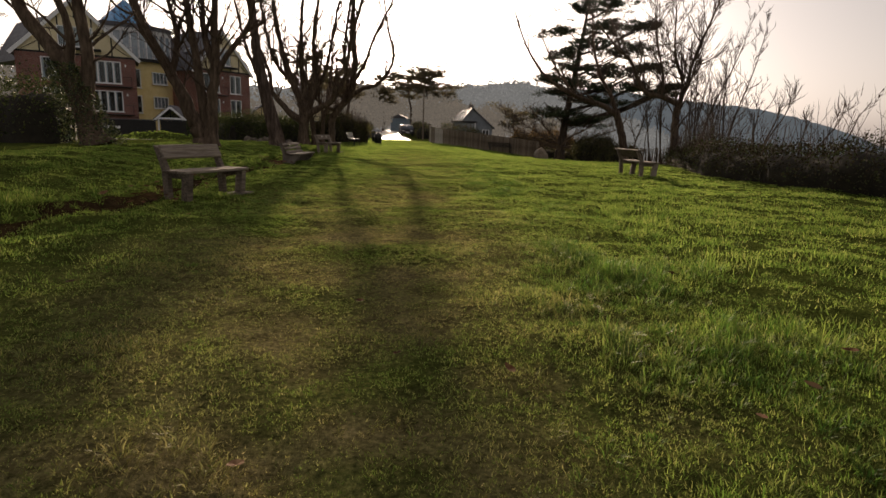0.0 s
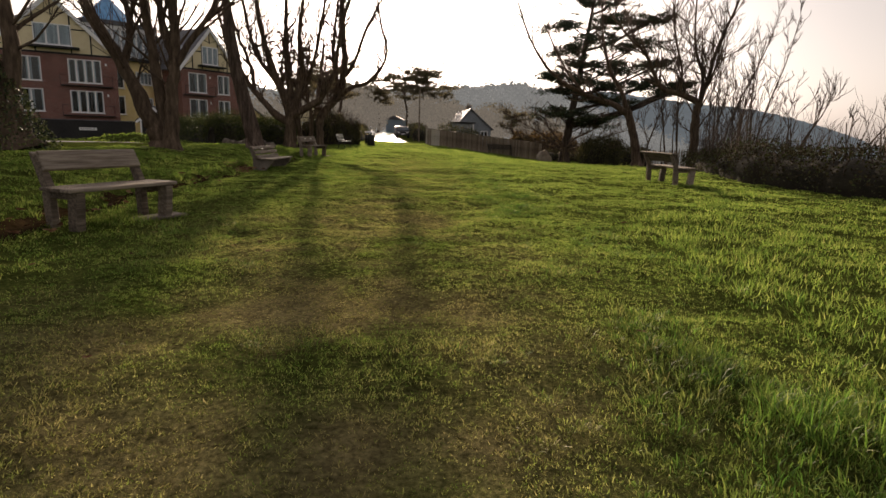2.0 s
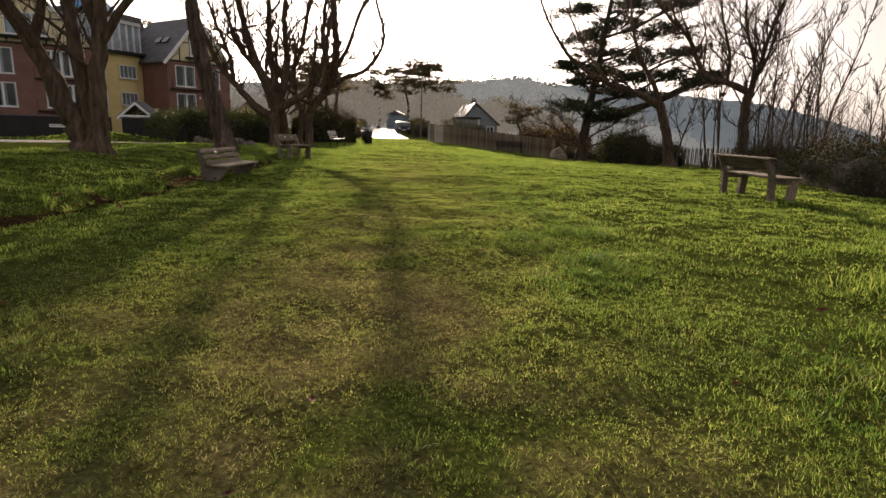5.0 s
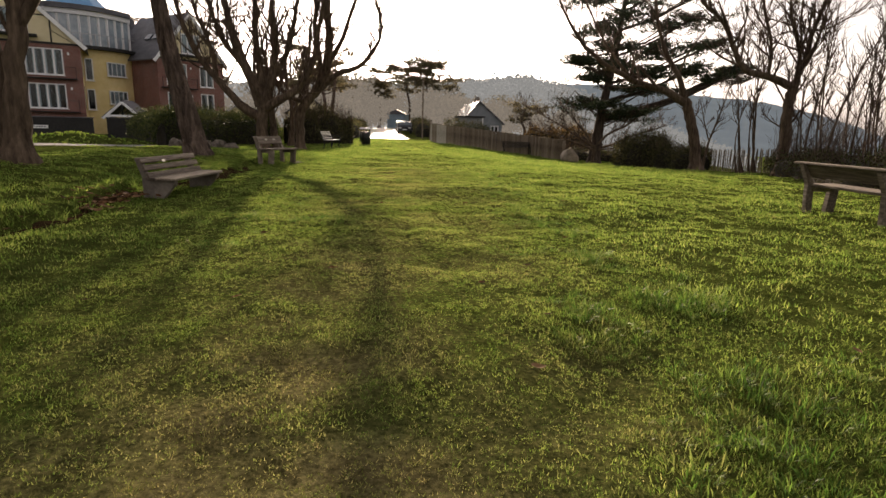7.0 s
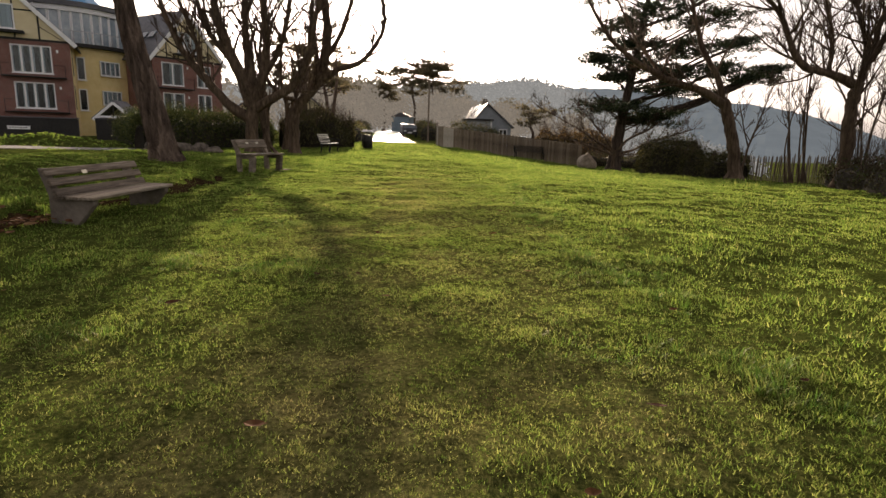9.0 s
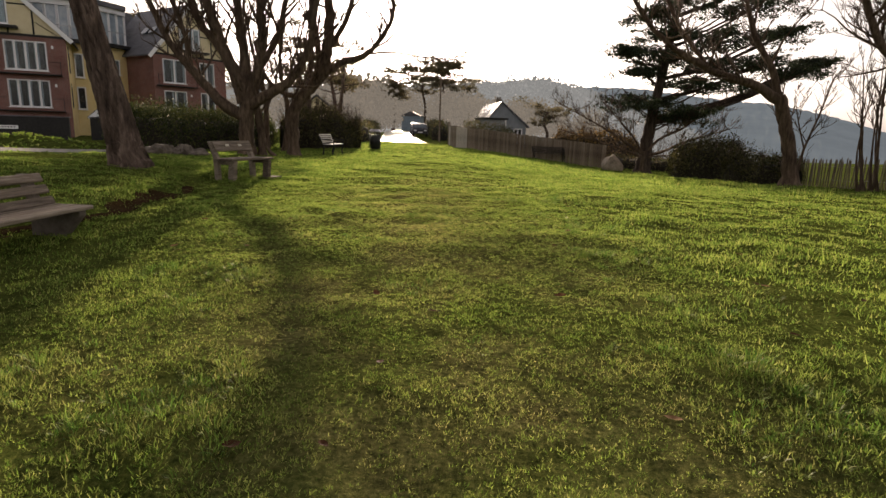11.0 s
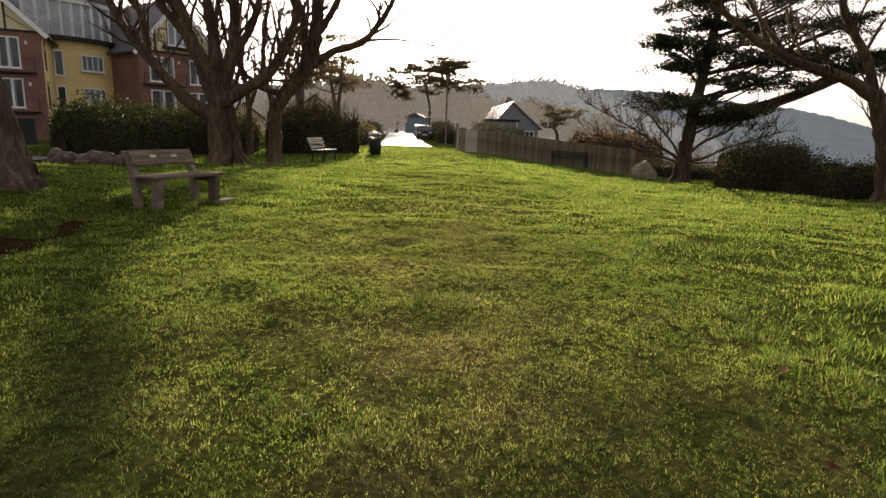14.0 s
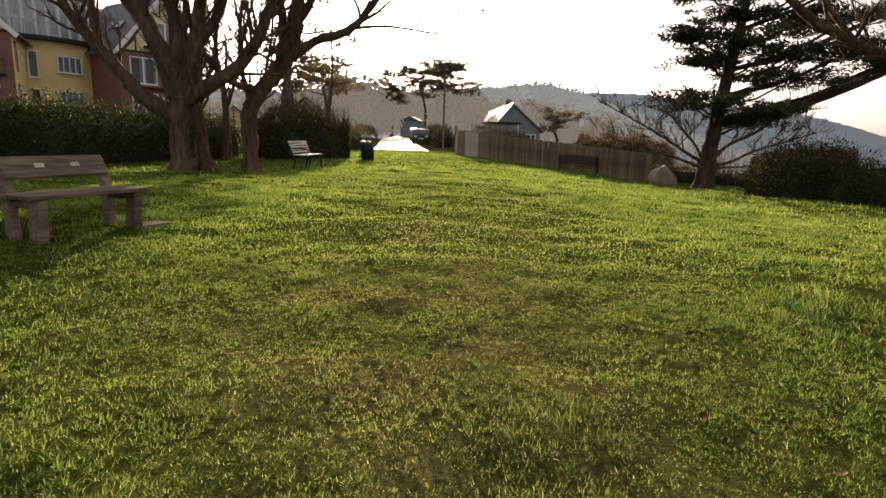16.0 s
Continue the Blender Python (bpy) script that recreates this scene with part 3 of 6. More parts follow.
def window(parent, x0, x1, z0, z1, y=0.08, panes=3, m=None, curtain=True, bar=0.15):
    """A white window in an opening, with its panes and curtains."""
    fr, pw = 0.10, (x1 - x0) / panes
    bm = bmesh.new()
    loops = []
    for yy in (y - 0.05, y + 0.05):
        for e in (0.0, fr):
            loops.append([bm.verts.new((xx, yy, zz)) for xx, zz in ((x0 + e, z0 + e), (x1 - e, z0 + e), (x1 - e, z1 - e), (x0 + e, z1 - e))])
    for a, b in ((0, 1), (1, 3), (3, 2), (2, 0)):
        for i in range(4):
            j = (i + 1) % 4
            bm.faces.new((loops[a][i], loops[a][j], loops[b][j], loops[b][i]))
    bmesh.ops.recalc_face_normals(bm, faces=bm.faces)
    win = part("window", bm, WHITEP, parent)
    for i in range(1, panes):
        part("mullion", boxbm((x0 + pw * i - bar / 2, y - 0.045, z0 + fr), (x0 + pw * i + bar / 2, y + 0.045, z1 - fr), 0.008), WHITEP, win)
    if m is not None:
        win.matrix_local = m
    for i in range(panes):
        part("pane", boxbm((x0 + pw * i + 0.045, y - 0.006, z0 + fr - 0.01), (x0 + pw * (i + 1) - 0.045, y + 0.006, z1 - fr + 0.01)), PANE, win)
    part("sill", boxbm((x0 - 0.08, y - 0.16, z0 - 0.06), (x1 + 0.08, y + 0.05, z0 - 0.003), 0.01), WHITEP, win)
    if curtain:
        bm = bmesh.new()
        for i in range(panes):
            for a, b in ((0.06, 0.25), (0.79, 0.95)):
                xa, xb = x0 + pw * (i + a), x0 + pw * (i + b)
                n = 6
                vs = [[bm.verts.new((xa + (xb - xa) * k / n, y + 0.12 + 0.025 * (k % 2), z)) for k in range(n + 1)] for z in (z0 + 0.05, z1 - 0.08)]
                for k in range(n):
                    bm.faces.new((vs[0][k], vs[0][k + 1], vs[1][k + 1], vs[1][k]))
        part("curtain", bm, CURTAIN, win)
        # panel coloured as the darkness of the unlit room
        part("room_dark", boxbm((x0, y + 0.25, z0), (x1, y + 0.3, z1)), INNER_SHADE, win)
    return win


def clear_glass():
    m = bpy.data.materials.new("clear_pane")
    m.use_nodes = True
    N, L = m.node_tree.nodes, m.node_tree.links
    g = N.new("ShaderNodeBsdfGlossy")
    g.inputs["Roughness"].default_value = 0.03
    t = N.new("ShaderNodeBsdfTransparent")
    t.inputs["Color"].default_value = (0.78, 0.84, 0.86, 1)
    fr = N.new("ShaderNodeFresnel")
    fr.inputs["IOR"].default_value = 1.5
    mx = N.new("ShaderNodeMixShader")
    L.new(fr.outputs[0], mx.inputs[0])
    L.new(t.outputs[0], mx.inputs[1])
    L.new(g.outputs[0], mx.inputs[2])
    L.new(mx.outputs[0], N["Material Output"].inputs["Surface"])
    return m


PANE = clear_glass()


def gable_wing(root, m, width, eave, apex, base, holes, gwin, depth, dl, dr, side):
    """A brick wing under a half-timbered gable; m sets its front left corner."""
    wing = part("wing_wall", holed_wall(width, eave, holes, 0.3, base), BRICK, root)
    wing.matrix_local = m
    part("side_wall", boxbm((0.002, 0.302, base), (0.3, dl, eave)), BRICK, wing)
    part("side_wall", boxbm((width - 0.3, 0.302, base), (width - 0.002, dr, eave)), side, wing)
    for x0, x1, z0, z1 in holes:
        window(root, x0, x1, z0, z1, panes=4 if x1 - x0 > 2.4 else 2, m=m)
    # gable
    bm = bmesh.new()
    prism(bm, [(0, eave + 0.002), (width, eave + 0.002), (width / 2, apex)], 0.03, 0.3)
    part("gable", bm, CREAM, wing)
    rise = (apex - eave) / (width / 2)
    bars = bmesh.new()
    box(bars, (0, -0.03, eave - 0.09), (width, 0.028, eave + 0.09), 0.01)
    for k in (0.2, 0.36, 0.64, 0.8):
        x = width * k
        top = eave + rise * min(x, width - x) - 0.12
        box(bars, (x - 0.06, -0.02, eave + 0.095), (x + 0.06, 0.026, top), 0.008)
    for a, b in ((0.20, 0.05), (0.80, 0.95)):
        beam(bars, (width * a, 0.004, eave + rise * min(a, 1 - a) * width * 0.55), (width * b, 0.004, eave + 0.12), 0.11, 0.04)
    z = eave + (apex - eave) * 0.45
    for a, b in ((0.23, 0.355), (0.645, 0.77)):
        box(bars, (width * a, -0.018, z - 0.05), (width * b, 0.024, z + 0.05), 0.008)
    zc = eave + (apex - eave) * 0.7
    for a, b in ((0.5, 0.36), (0.5, 0.64)):
        beam(bars, (width * a, 0.004, zc), (width * b, 0.004, zc + 0.35), 0.1, 0.04)
    beam(bars, (width / 2, 0.004, zc - 0.1), (width / 2, 0.004, apex - 0.3), 0.1, 0.04)
    part("timber_framing", bars, BLACKP, wing)
    gx0, gx1, gz0, gz1 = gwin
    window(root, gx0, gx1, gz0, gz1, y=-0.03, panes=3, m=m, curtain=False)
    part("window_backing", boxbm((gx0 + 0.02, 0.004, gz0), (gx1 - 0.02, 0.026, gz1)), CURTAIN, wing)
    part("balcony", boxbm((gx0 - 0.6, -0.75, gz0 - 0.32), (gx1 + 0.6, -0.035, gz0 - 0.12), 0.03), BLACKP, wing)
    # barge boards
    for sx, ex in ((-0.45, width / 2), (width + 0.45, width / 2)):
        zz = eave - rise * 0.45
        bm = bmesh.new()
        beam(bm, (sx, -0.22, zz + 0.12), (ex, -0.22, apex + 0.12), 0.07, 0.34)
        part("barge_board", bm, WHITEP, wing)
    # roof slopes
    for s in (0, 1):
        bm = bmesh.new()
        e = (-0.5, eave - rise * 0.5 + 0.28) if s == 0 else (width + 0.5, eave - rise * 0.5 + 0.28)
        a = (width / 2, apex + 0.28)
        t = 0.12
        prism(bm, [e, a, (a[0], a[1] + t), (e[0], e[1] + t)], -0.25, depth)
        part("roof_slope", bm, SLATE, wing)
    # shallow balconies under the window rows
    for x0, x1, z0, z1 in holes:
        if x1 - x0 > 2.0:
            bm = bmesh.new()
            box(bm, (x0 - 0.7, -0.45, z0 - 0.34), (x1 + 0.9, -0.002, z0 - 0.24), 0.02)
            part("balcony_ledge", bm, BLACKP, wing)
            for xr in (x0 - 0.68, x1 + 0.86):
                part("rail_post", boxbm((xr - 0.02, -0.43, z0 - 0.238), (xr + 0.02, -0.39, z0 + 0.75)), BLACKP, wing)
            for xa, xb in ((x0 - 0.66, x0 - 0.1), (x1 + 0.1, x1 + 0.84)):
                part("rail", boxbm((xa, -0.425, z0 + 0.66), (xb, -0.395, z0 + 0.70)), BLACKP, wing)
            part("wall_lamp", boxbm((x1 + 0.32, -0.12, z1 - 0.5), (x1 + 0.48, -0.002, z1 - 0.25), 0.03), WHITEP, wing)
    return wing


def flats():
    root = thing("apartment_house", pose(0, 0, -0.4), "brick and yellow-rendered flats with half-timbered gables", "house")
    b = 0.0
    # west wing
    al, ar = (-41.2, 56.65), (-32.43, 61.73)
    wa = math.dist(al, ar)
    ma = frame_at(al, ar)
    up, lo = (5.15, 7.35), (2.35, 4.45)
    c = wa * 0.5
    gable_wing(root, ma, wa, 7.75, 12.7, b, [(6.05, 8.82, *up), (6.05, 8.82, *lo), (2.0, 3.95, *up), (2.0, 3.95, *lo)], (c - 1.5, c + 1.5, 8.45, 10.35), 9, 9, 9, YELLOW)
    # east wing
    cl, cr = (-29.58, 69.5), (-25.45, 75.93)
    wc = math.dist(cl, cr)
    mc = frame_at(cl, cr)
    gable_wing(root, mc, wc, 7.75, 12.2, b, [(0.9, 3.25, *up), (0.9, 3.25, *lo), (4.72, 6.38, *up), (4.72, 6.38, *lo)], (2.75, 4.85, 8.4, 10.4), 9, 4.9, 9, BRICK)
    # bowed middle
    p, q, bulge = Vector((-38.3, 66.3)), Vector((-33.45, 72.5)), 1.25
    nrm = Vector((q - p).normalized().yx)
    nrm.y *= -1
    n = 24

    def bow(t, out):
        return p.lerp(q, t) + nrm * (bulge * 4 * t * (1 - t) + out)

    def band(name, z0, z1, out, thick, material, t0=0.0, t1=1.0):
        bm = bmesh.new()
        rows = []
        for i in range(n + 1):
            t = t0 + (t1 - t0) * i / n
            o, w = bow(t, out), bow(t, out - thick)
            rows.append([bm.verts.new((o.x, o.y, z0)), bm.verts.new((o.x, o.y, z1)), bm.verts.new((w.x, w.y, z1)), bm.verts.new((w.x, w.y, z0))])
        for i in range(n):
            for k in range(4):
                bm.faces.new((rows[i][k], rows[i][(k + 1) % 4], rows[i + 1][(k + 1) % 4], rows[i + 1][k]))
        bm.faces.new(rows[0])
        bm.faces.new(rows[-1][::-1])
        bmesh.ops.recalc_face_normals(bm, faces=bm.faces)
        return part(name, bm, material, root)

    band("bowed_wall", b, 8.15, 0, 0.35, YELLOW)
    band("bowed_eave", 8.155, 8.45, 0.75, 1.1, BLACKP)
    band("sunroom_glass", 8.455, 11.3, -0.5, 0.06, BLUEP_GLASS)
    band("sunroom_head", 11.305, 11.75, -0.25, 0.6, WHITEP)
    band("sunroom_roof", 11.755, 12.2, 0.0, 2.2, SLATE)
    for i in range(10):
        t = 0.02 + 0.96 * i / 9
        o = bow(t, -0.46)
        bm = boxbm((o.x - 0.09, o.y - 0.09, 8.46), (o.x + 0.09, o.y + 0.09, 11.3), 0.008)
        part("sunroom_mullion", bm, WHITEP, root)
    for i in range(7):
        band("balustrade_post", 8.455, 9.48, 0.56, 0.05, STEEL, i / 7 + 0.02, i / 7 + 0.032)
    band("handrail", 9.48, 9.54, 0.585, 0.07, STEEL)
    for t in (0.705,):
        for z0, z1 in ((5.75, 7.1), (3.0, 4.35)):
            o, o2 = bow(t - 0.125, 0.19), bow(t + 0.125, 0.19)
            mw = frame_at(o, o2)
            window(root, 0, (o2 - o).length, z0, z1, y=0.0, panes=4, m=mw, curtain=False, bar=0.07)
            bk = part("window_backing", boxbm((0.03, 0.052, z0 + 0.03), ((o2 - o).length - 0.03, 0.1, z1 - 0.03)), CURTAIN, root)
            bk.matrix_local = mw
    for z0, z1 in ((5.2, 7.3), (2.4, 4.4)):
        o, o2 = bow(0.33, 0.06), bow(0.42, 0.06)
        mw = frame_at(o, o2)
        window(root, 0, (o2 - o).length, z0, z1, y=0.0, panes=1, m=mw, curtain=False)
        # backing coloured as the dark room behind the pane
        bk = part("window_backing", boxbm((0.03, 0.02, z0 + 0.03), ((o2 - o).length - 0.03, 0.07, z1 - 0.03)), INNER_SHADE, root)
        bk.matrix_local = mw
    # narrow dark windows on the flank of the west wing
    for z0, z1 in ((5.2, 7.3), (2.4, 4.4)):
        fl = part("flank_window", boxbm((wa + 0.004, 1.2, z0), (wa + 0.03, 2.2, z1), 0.005), GLASS, root)
        fl.matrix_local = ma
    for k in (2.2, 3.6):
        sl = part("rooflight", boxbm((-0.4, -0.5, 0), (0.4, 0.5, 0.08), 0.02), GLASS, root)
        sl.matrix_local = mc @ Matrix.Translation((1.5, k, 10.05)) @ Matrix.Rotation(-math.atan2(12.2 - 7.75, wc / 2), 4, 'Y')
    # main roof and lantern
    bm = bmesh.new()
    prism(bm, [(-10, 7.6), (10, 7.6), (7, 12.6), (-7, 12.6)], 6, 16)
    rf = part("main_roof", bm, SLATE, root)
    rf.matrix_local = frame_at((-36.0, 69.0), (-32.6, 73.2))
    bm = bmesh.new()
    bmesh.ops.create_cone(bm, cap_ends=True, segments=12, radius1=3.2, radius2=0.15, depth=3.0)
    ln = part("lantern_roof", bm, BLUEGLASS, root, "blue glazed conical lantern")
    ln.matrix_local = pose(-38.2, 71.2, 13.75)
    # entrance porch
    mp_ = frame_at((-29.9, 60.4), (-27.3, 61.0), 0.1)
    pr = thing("entrance_porch", mp_ @ pose(0, 0, -0.45), "white gabled porch with black timbers by the yellow wall", "porch")
    for x in (0.15, 2.45):
        part("post", boxbm((x - 0.07, -0.07, 0), (x + 0.07, 0.07, 1.85), 0.01), WHITEP, pr)
    bm = bmesh.new()
    beam(bm, (-0.3, 0, 1.55), (1.3, 0, 2.95), 0.14, 0.2)
    beam(bm, (2.9, 0, 1.55), (1.3, 0, 2.95), 0.14, 0.2)
    box(bm, (0, -0.06, 1.72), (2.6, 0.06, 1.9), 0.01)
    part("barge_board", bm, WHITEP, pr)
    bm = bmesh.new()
    beam(bm, (1.3, -0.01, 1.9), (1.3, -0.01, 2.8), 0.1, 0.06)
    beam(bm, (1.3, 0.02, 1.95), (0.75, 0.02, 2.35), 0.09, 0.05)
    beam(bm, (1.3, 0.02, 1.95), (1.85, 0.02, 2.35), 0.09, 0.05)
    part("timber", bm, BLACKP, pr)
    for s in (-1, 1):
        bm = bmesh.new()
        prism(bm, [(1.3, 3.06), (1.3 + s * 1.75, 1.56), (1.3 + s * 1.75, 1.68), (1.3, 3.18)], 0.12, 3.6)
        part("roof_slope", bm, SLATE, pr)
    part("back_wall", boxbm((0.1, 3.2, 0), (2.5, 3.4, 2.6)), CREAM, pr)
    part("door", boxbm((0.8, 3.1, 0), (1.75, 3.19, 2.05), 0.01), BLACKP, pr)
    return root


BLUEP_GLASS = mat("sunroom_glazing", [(0.20, 0.26, 0.30), (0.42, 0.48, 0.52)], 1.4, 0.08, 0, spec=0.9)
flats()


def dark_wall(p, q, z0, height, name_label):
    L = math.dist(p, q)
    root = thing("garden_wall", frame_at(p, q, z0), name_label, "wall", kind="structure")
    part("wall_body", boxbm((0, 0, 0), (L, 0.22, height), 0.01), BLACKP, root)
    bm = boxbm((-0.04, -0.05, height + 0.002), (L + 0.04, 0.27, height + 0.07), 0.012)
    part("coping", bm, SLATE, root)
    return root


wall_a = dark_wall((-46, 43.5), (-25.2, 50.6), -0.45, 1.65, "black boarded wall before the flats")
sg = thing("wall_sign", frame_at((-46, 43.5), (-25.2, 50.6), 0.45) @ pose(18.0, -0.03, 0), "small white name board on the black wall", "sign")
part("board", boxbm((0, 0, 0), (1.25, 0.025, 0.22), 0.006), WHITEP, sg)
bars = bmesh.new()
for i in range(7):
    box(bars, (0.1 + i * 0.15, -0.005, 0.09), (0.2 + i * 0.15, -0.001, 0.14))
part("lettering", bars, BLACKP, sg)
dark_wall((-27.6, 56.4), (-20.0, 60.5), -0.45, 1.7, "black boarded wall by the porch")


def bungalow():
    root = thing("bungalow", pose(0.72, 74.1, -0.9, 0, 0, 5), "grey rendered bungalow with one roof slope paled as sunlit, and a chimney", "house")
    L, W, apex, c = 14.0, 4.8, 4.95, 2.4
    xl, zl, xr, zr = 1.25, 3.5, 5.0, 2.75
    hole = [(3.75, 4.65, 1.55, 2.4)]
    part("gable_wall", holed_wall(xr - xl, zr, [(a - xl, b - xl, e, f) for a, b, e, f in hole], 0.25), GREYWALL, root).location.x = xl
    bm = bmesh.new()
    prism(bm, [(xl, zr + 0.002), (xr, zr + 0.002), (c, apex - 0.05), (xl, zl)], 0.0, 0.25)
    part("gable", bm, GREYWALL, root)
    window(root, *hole[0], panes=2, bar=0.07)
    part("side_wall", boxbm((xl + 0.002, 0.252, 0), (xl + 0.25, L, zl)), GREYWALL, root)
    part("side_wall", boxbm((xr - 0.25, 0.252, 0), (xr - 0.002, L, zr)), GREYWALL, root)
    part("back_wall", boxbm((xl + 0.252, L - 0.25, 0), (xr - 0.252, L - 0.002, zr)), GREYWALL, root)
    for s, xe, ze in ((-1, xl, zl), (1, xr, zr)):
        bm = bmesh.new()
        k = (apex - ze) / abs(c - xe)
        prism(bm, [(c, apex), (xe + s * 0.3, ze - k * 0.3), (xe + s * 0.3, ze - k * 0.3 + 0.1), (c, apex + 0.1)], -0.3, L + 0.3)
        # left slope is coloured as sunlit, right slope as plain slate
        part("roof_slope", bm, SUNLITROOF if s < 0 else SLATE, root)
    ch = part("chimney", boxbm((W / 2 - 0.1, 3.2, apex - 0.6), (W / 2 + 0.55, 3.9, apex + 0.45), 0.02), RUBBLE, root)
    for dx in (0.1, 0.36):
        bm = bmesh.new()
        bmesh.ops.create_cone(bm, cap_ends=True, segments=10, radius1=0.11, radius2=0.09, depth=0.25)
        bmesh.ops.translate(bm, vec=(W / 2 + dx, 3.55, apex + 0.57), verts=bm.verts)
        part("chimney_pot", bm, RUBBLE, ch)
    an = thing("flat_roofed_annexe", pose(0.9, 70.6, -0.75, 0, 0, 6), "grey flat-roofed porch annexe", "annexe")
    part("wall", boxbm((0, 0, 0), (2.4, 2.6, 3.0), 0.01), GREYWALL, an)
    part("roof_edge", boxbm((-0.2, -0.2, 3.002), (2.7, 2.8, 3.16), 0.01), BLACKP, an)
    part("corner_post", boxbm((2.42, -0.02, 0), (2.54, 0.1, 3.0), 0.005), WHITEP, an)


bungalow()


def shed(x, y, w, d, h, rz, label):
    root = thing("blue_shed", pose(x, y, tz(x, y) - 0.1, 0, 0, rz), label, "shed")
    n = int(w / 0.3)
    part("body", boxbm((0, 0.03, 0), (w, d, h)), BLUEP, root)
    for i in range(n):
        part("board", boxbm((i * w / n + 0.01, 0, 0.02), ((i + 1) * w / n - 0.01, 0.027, h - 0.02), 0.006), BLUEP, root)
    bm = bmesh.new()
    prism(bm, [(-0.2, h), (w + 0.2, h), (w / 2, h + 0.7)], -0.2, d + 0.2)
    part("roof", bm, SLATE, root)


shed(-10.6, 110, 3.0, 4, 2.5, -6, "blue painted garage at the end of the lane")

# ---- cars ----
def car(x, y, rz, paint, label):
    root = thing("parked_car", pose(x, y, tz(x, y) + 0.05, 0, 0, rz), label, "car", "cars parked in the lane")
    bm = bmesh.new()
    prism(bm, [(-2.05, 0.35), (-2.1, 0.75), (-1.95, 0.92), (-1.1, 0.98), (-0.55, 1.4), (0.2, 1.5), (1.2, 1.45), (1.9, 1.05), (2.05, 0.85), (2.05, 0.35), (1.75, 0.28), (-1.75, 0.28)], -0.86, 0.86)
    bmesh.ops.bevel(bm, geom=[e for e in bm.edges], offset=0.07, segments=2, affect='EDGES')
    body = part("body", bm, paint, root, smooth=False)
    bm = bmesh.new()
    prism(bm, [(-1.12, 0.985), (-0.6, 1.37), (-0.62, 1.42), (-1.18, 1.02)], -0.7, 0.7)
    part("windscreen", bm, GLASS, root)
    for s in (-1, 1):
        bm = bmesh.new()
        prism(bm, [(-0.85, 1.0), (-0.45, 1.36), (1.1, 1.38), (1.5, 1.02)], s * 0.862, s * 0.872)
        part("side_window", bm, GLASS, root)
        part("headlight", boxbm((-2.12, s * 0.58 - 0.16, 0.62), (-2.02, s * 0.58 + 0.16, 0.78), 0.03), LAMPG, root)
        part("mirror", boxbm((-0.95, s * 0.98 - 0.08, 0.98), (-0.85, s * 0.98 + 0.1, 1.1), 0.03), paint, root)
        for wx in (-1.3, 1.3):
            bm = bmesh.new()
            bmesh.ops.create_cone(bm, cap_ends=True, segments=20, radius1=0.32, radius2=0.32, depth=0.2, matrix=pose(wx, s * 0.78, 0.32, 90))
            wh = part("wheel", bm, RUBBER, root)
            bm = bmesh.new()
            bmesh.ops.create_cone(bm, cap_ends=True, segments=14, radius1=0.19, radius2=0.19, depth=0.03, matrix=pose(wx, s * 0.89, 0.32, 90))
            part("rim", bm, STEEL, wh)
    part("number_plate", boxbm((-2.13, -0.26, 0.45), (-2.1, 0.26, 0.56)), WHITEP, root)
    part("bumper", boxbm((-2.16, -0.8, 0.33), (-2.0, 0.8, 0.44), 0.03), CARDK, root)


car(-5.75, 84.0, 96, CARDK, "dark hatchback parked in the sunlit lane")
car(-6.6, 91.5, 97, CARLT, "silver car parked behind the dark one")

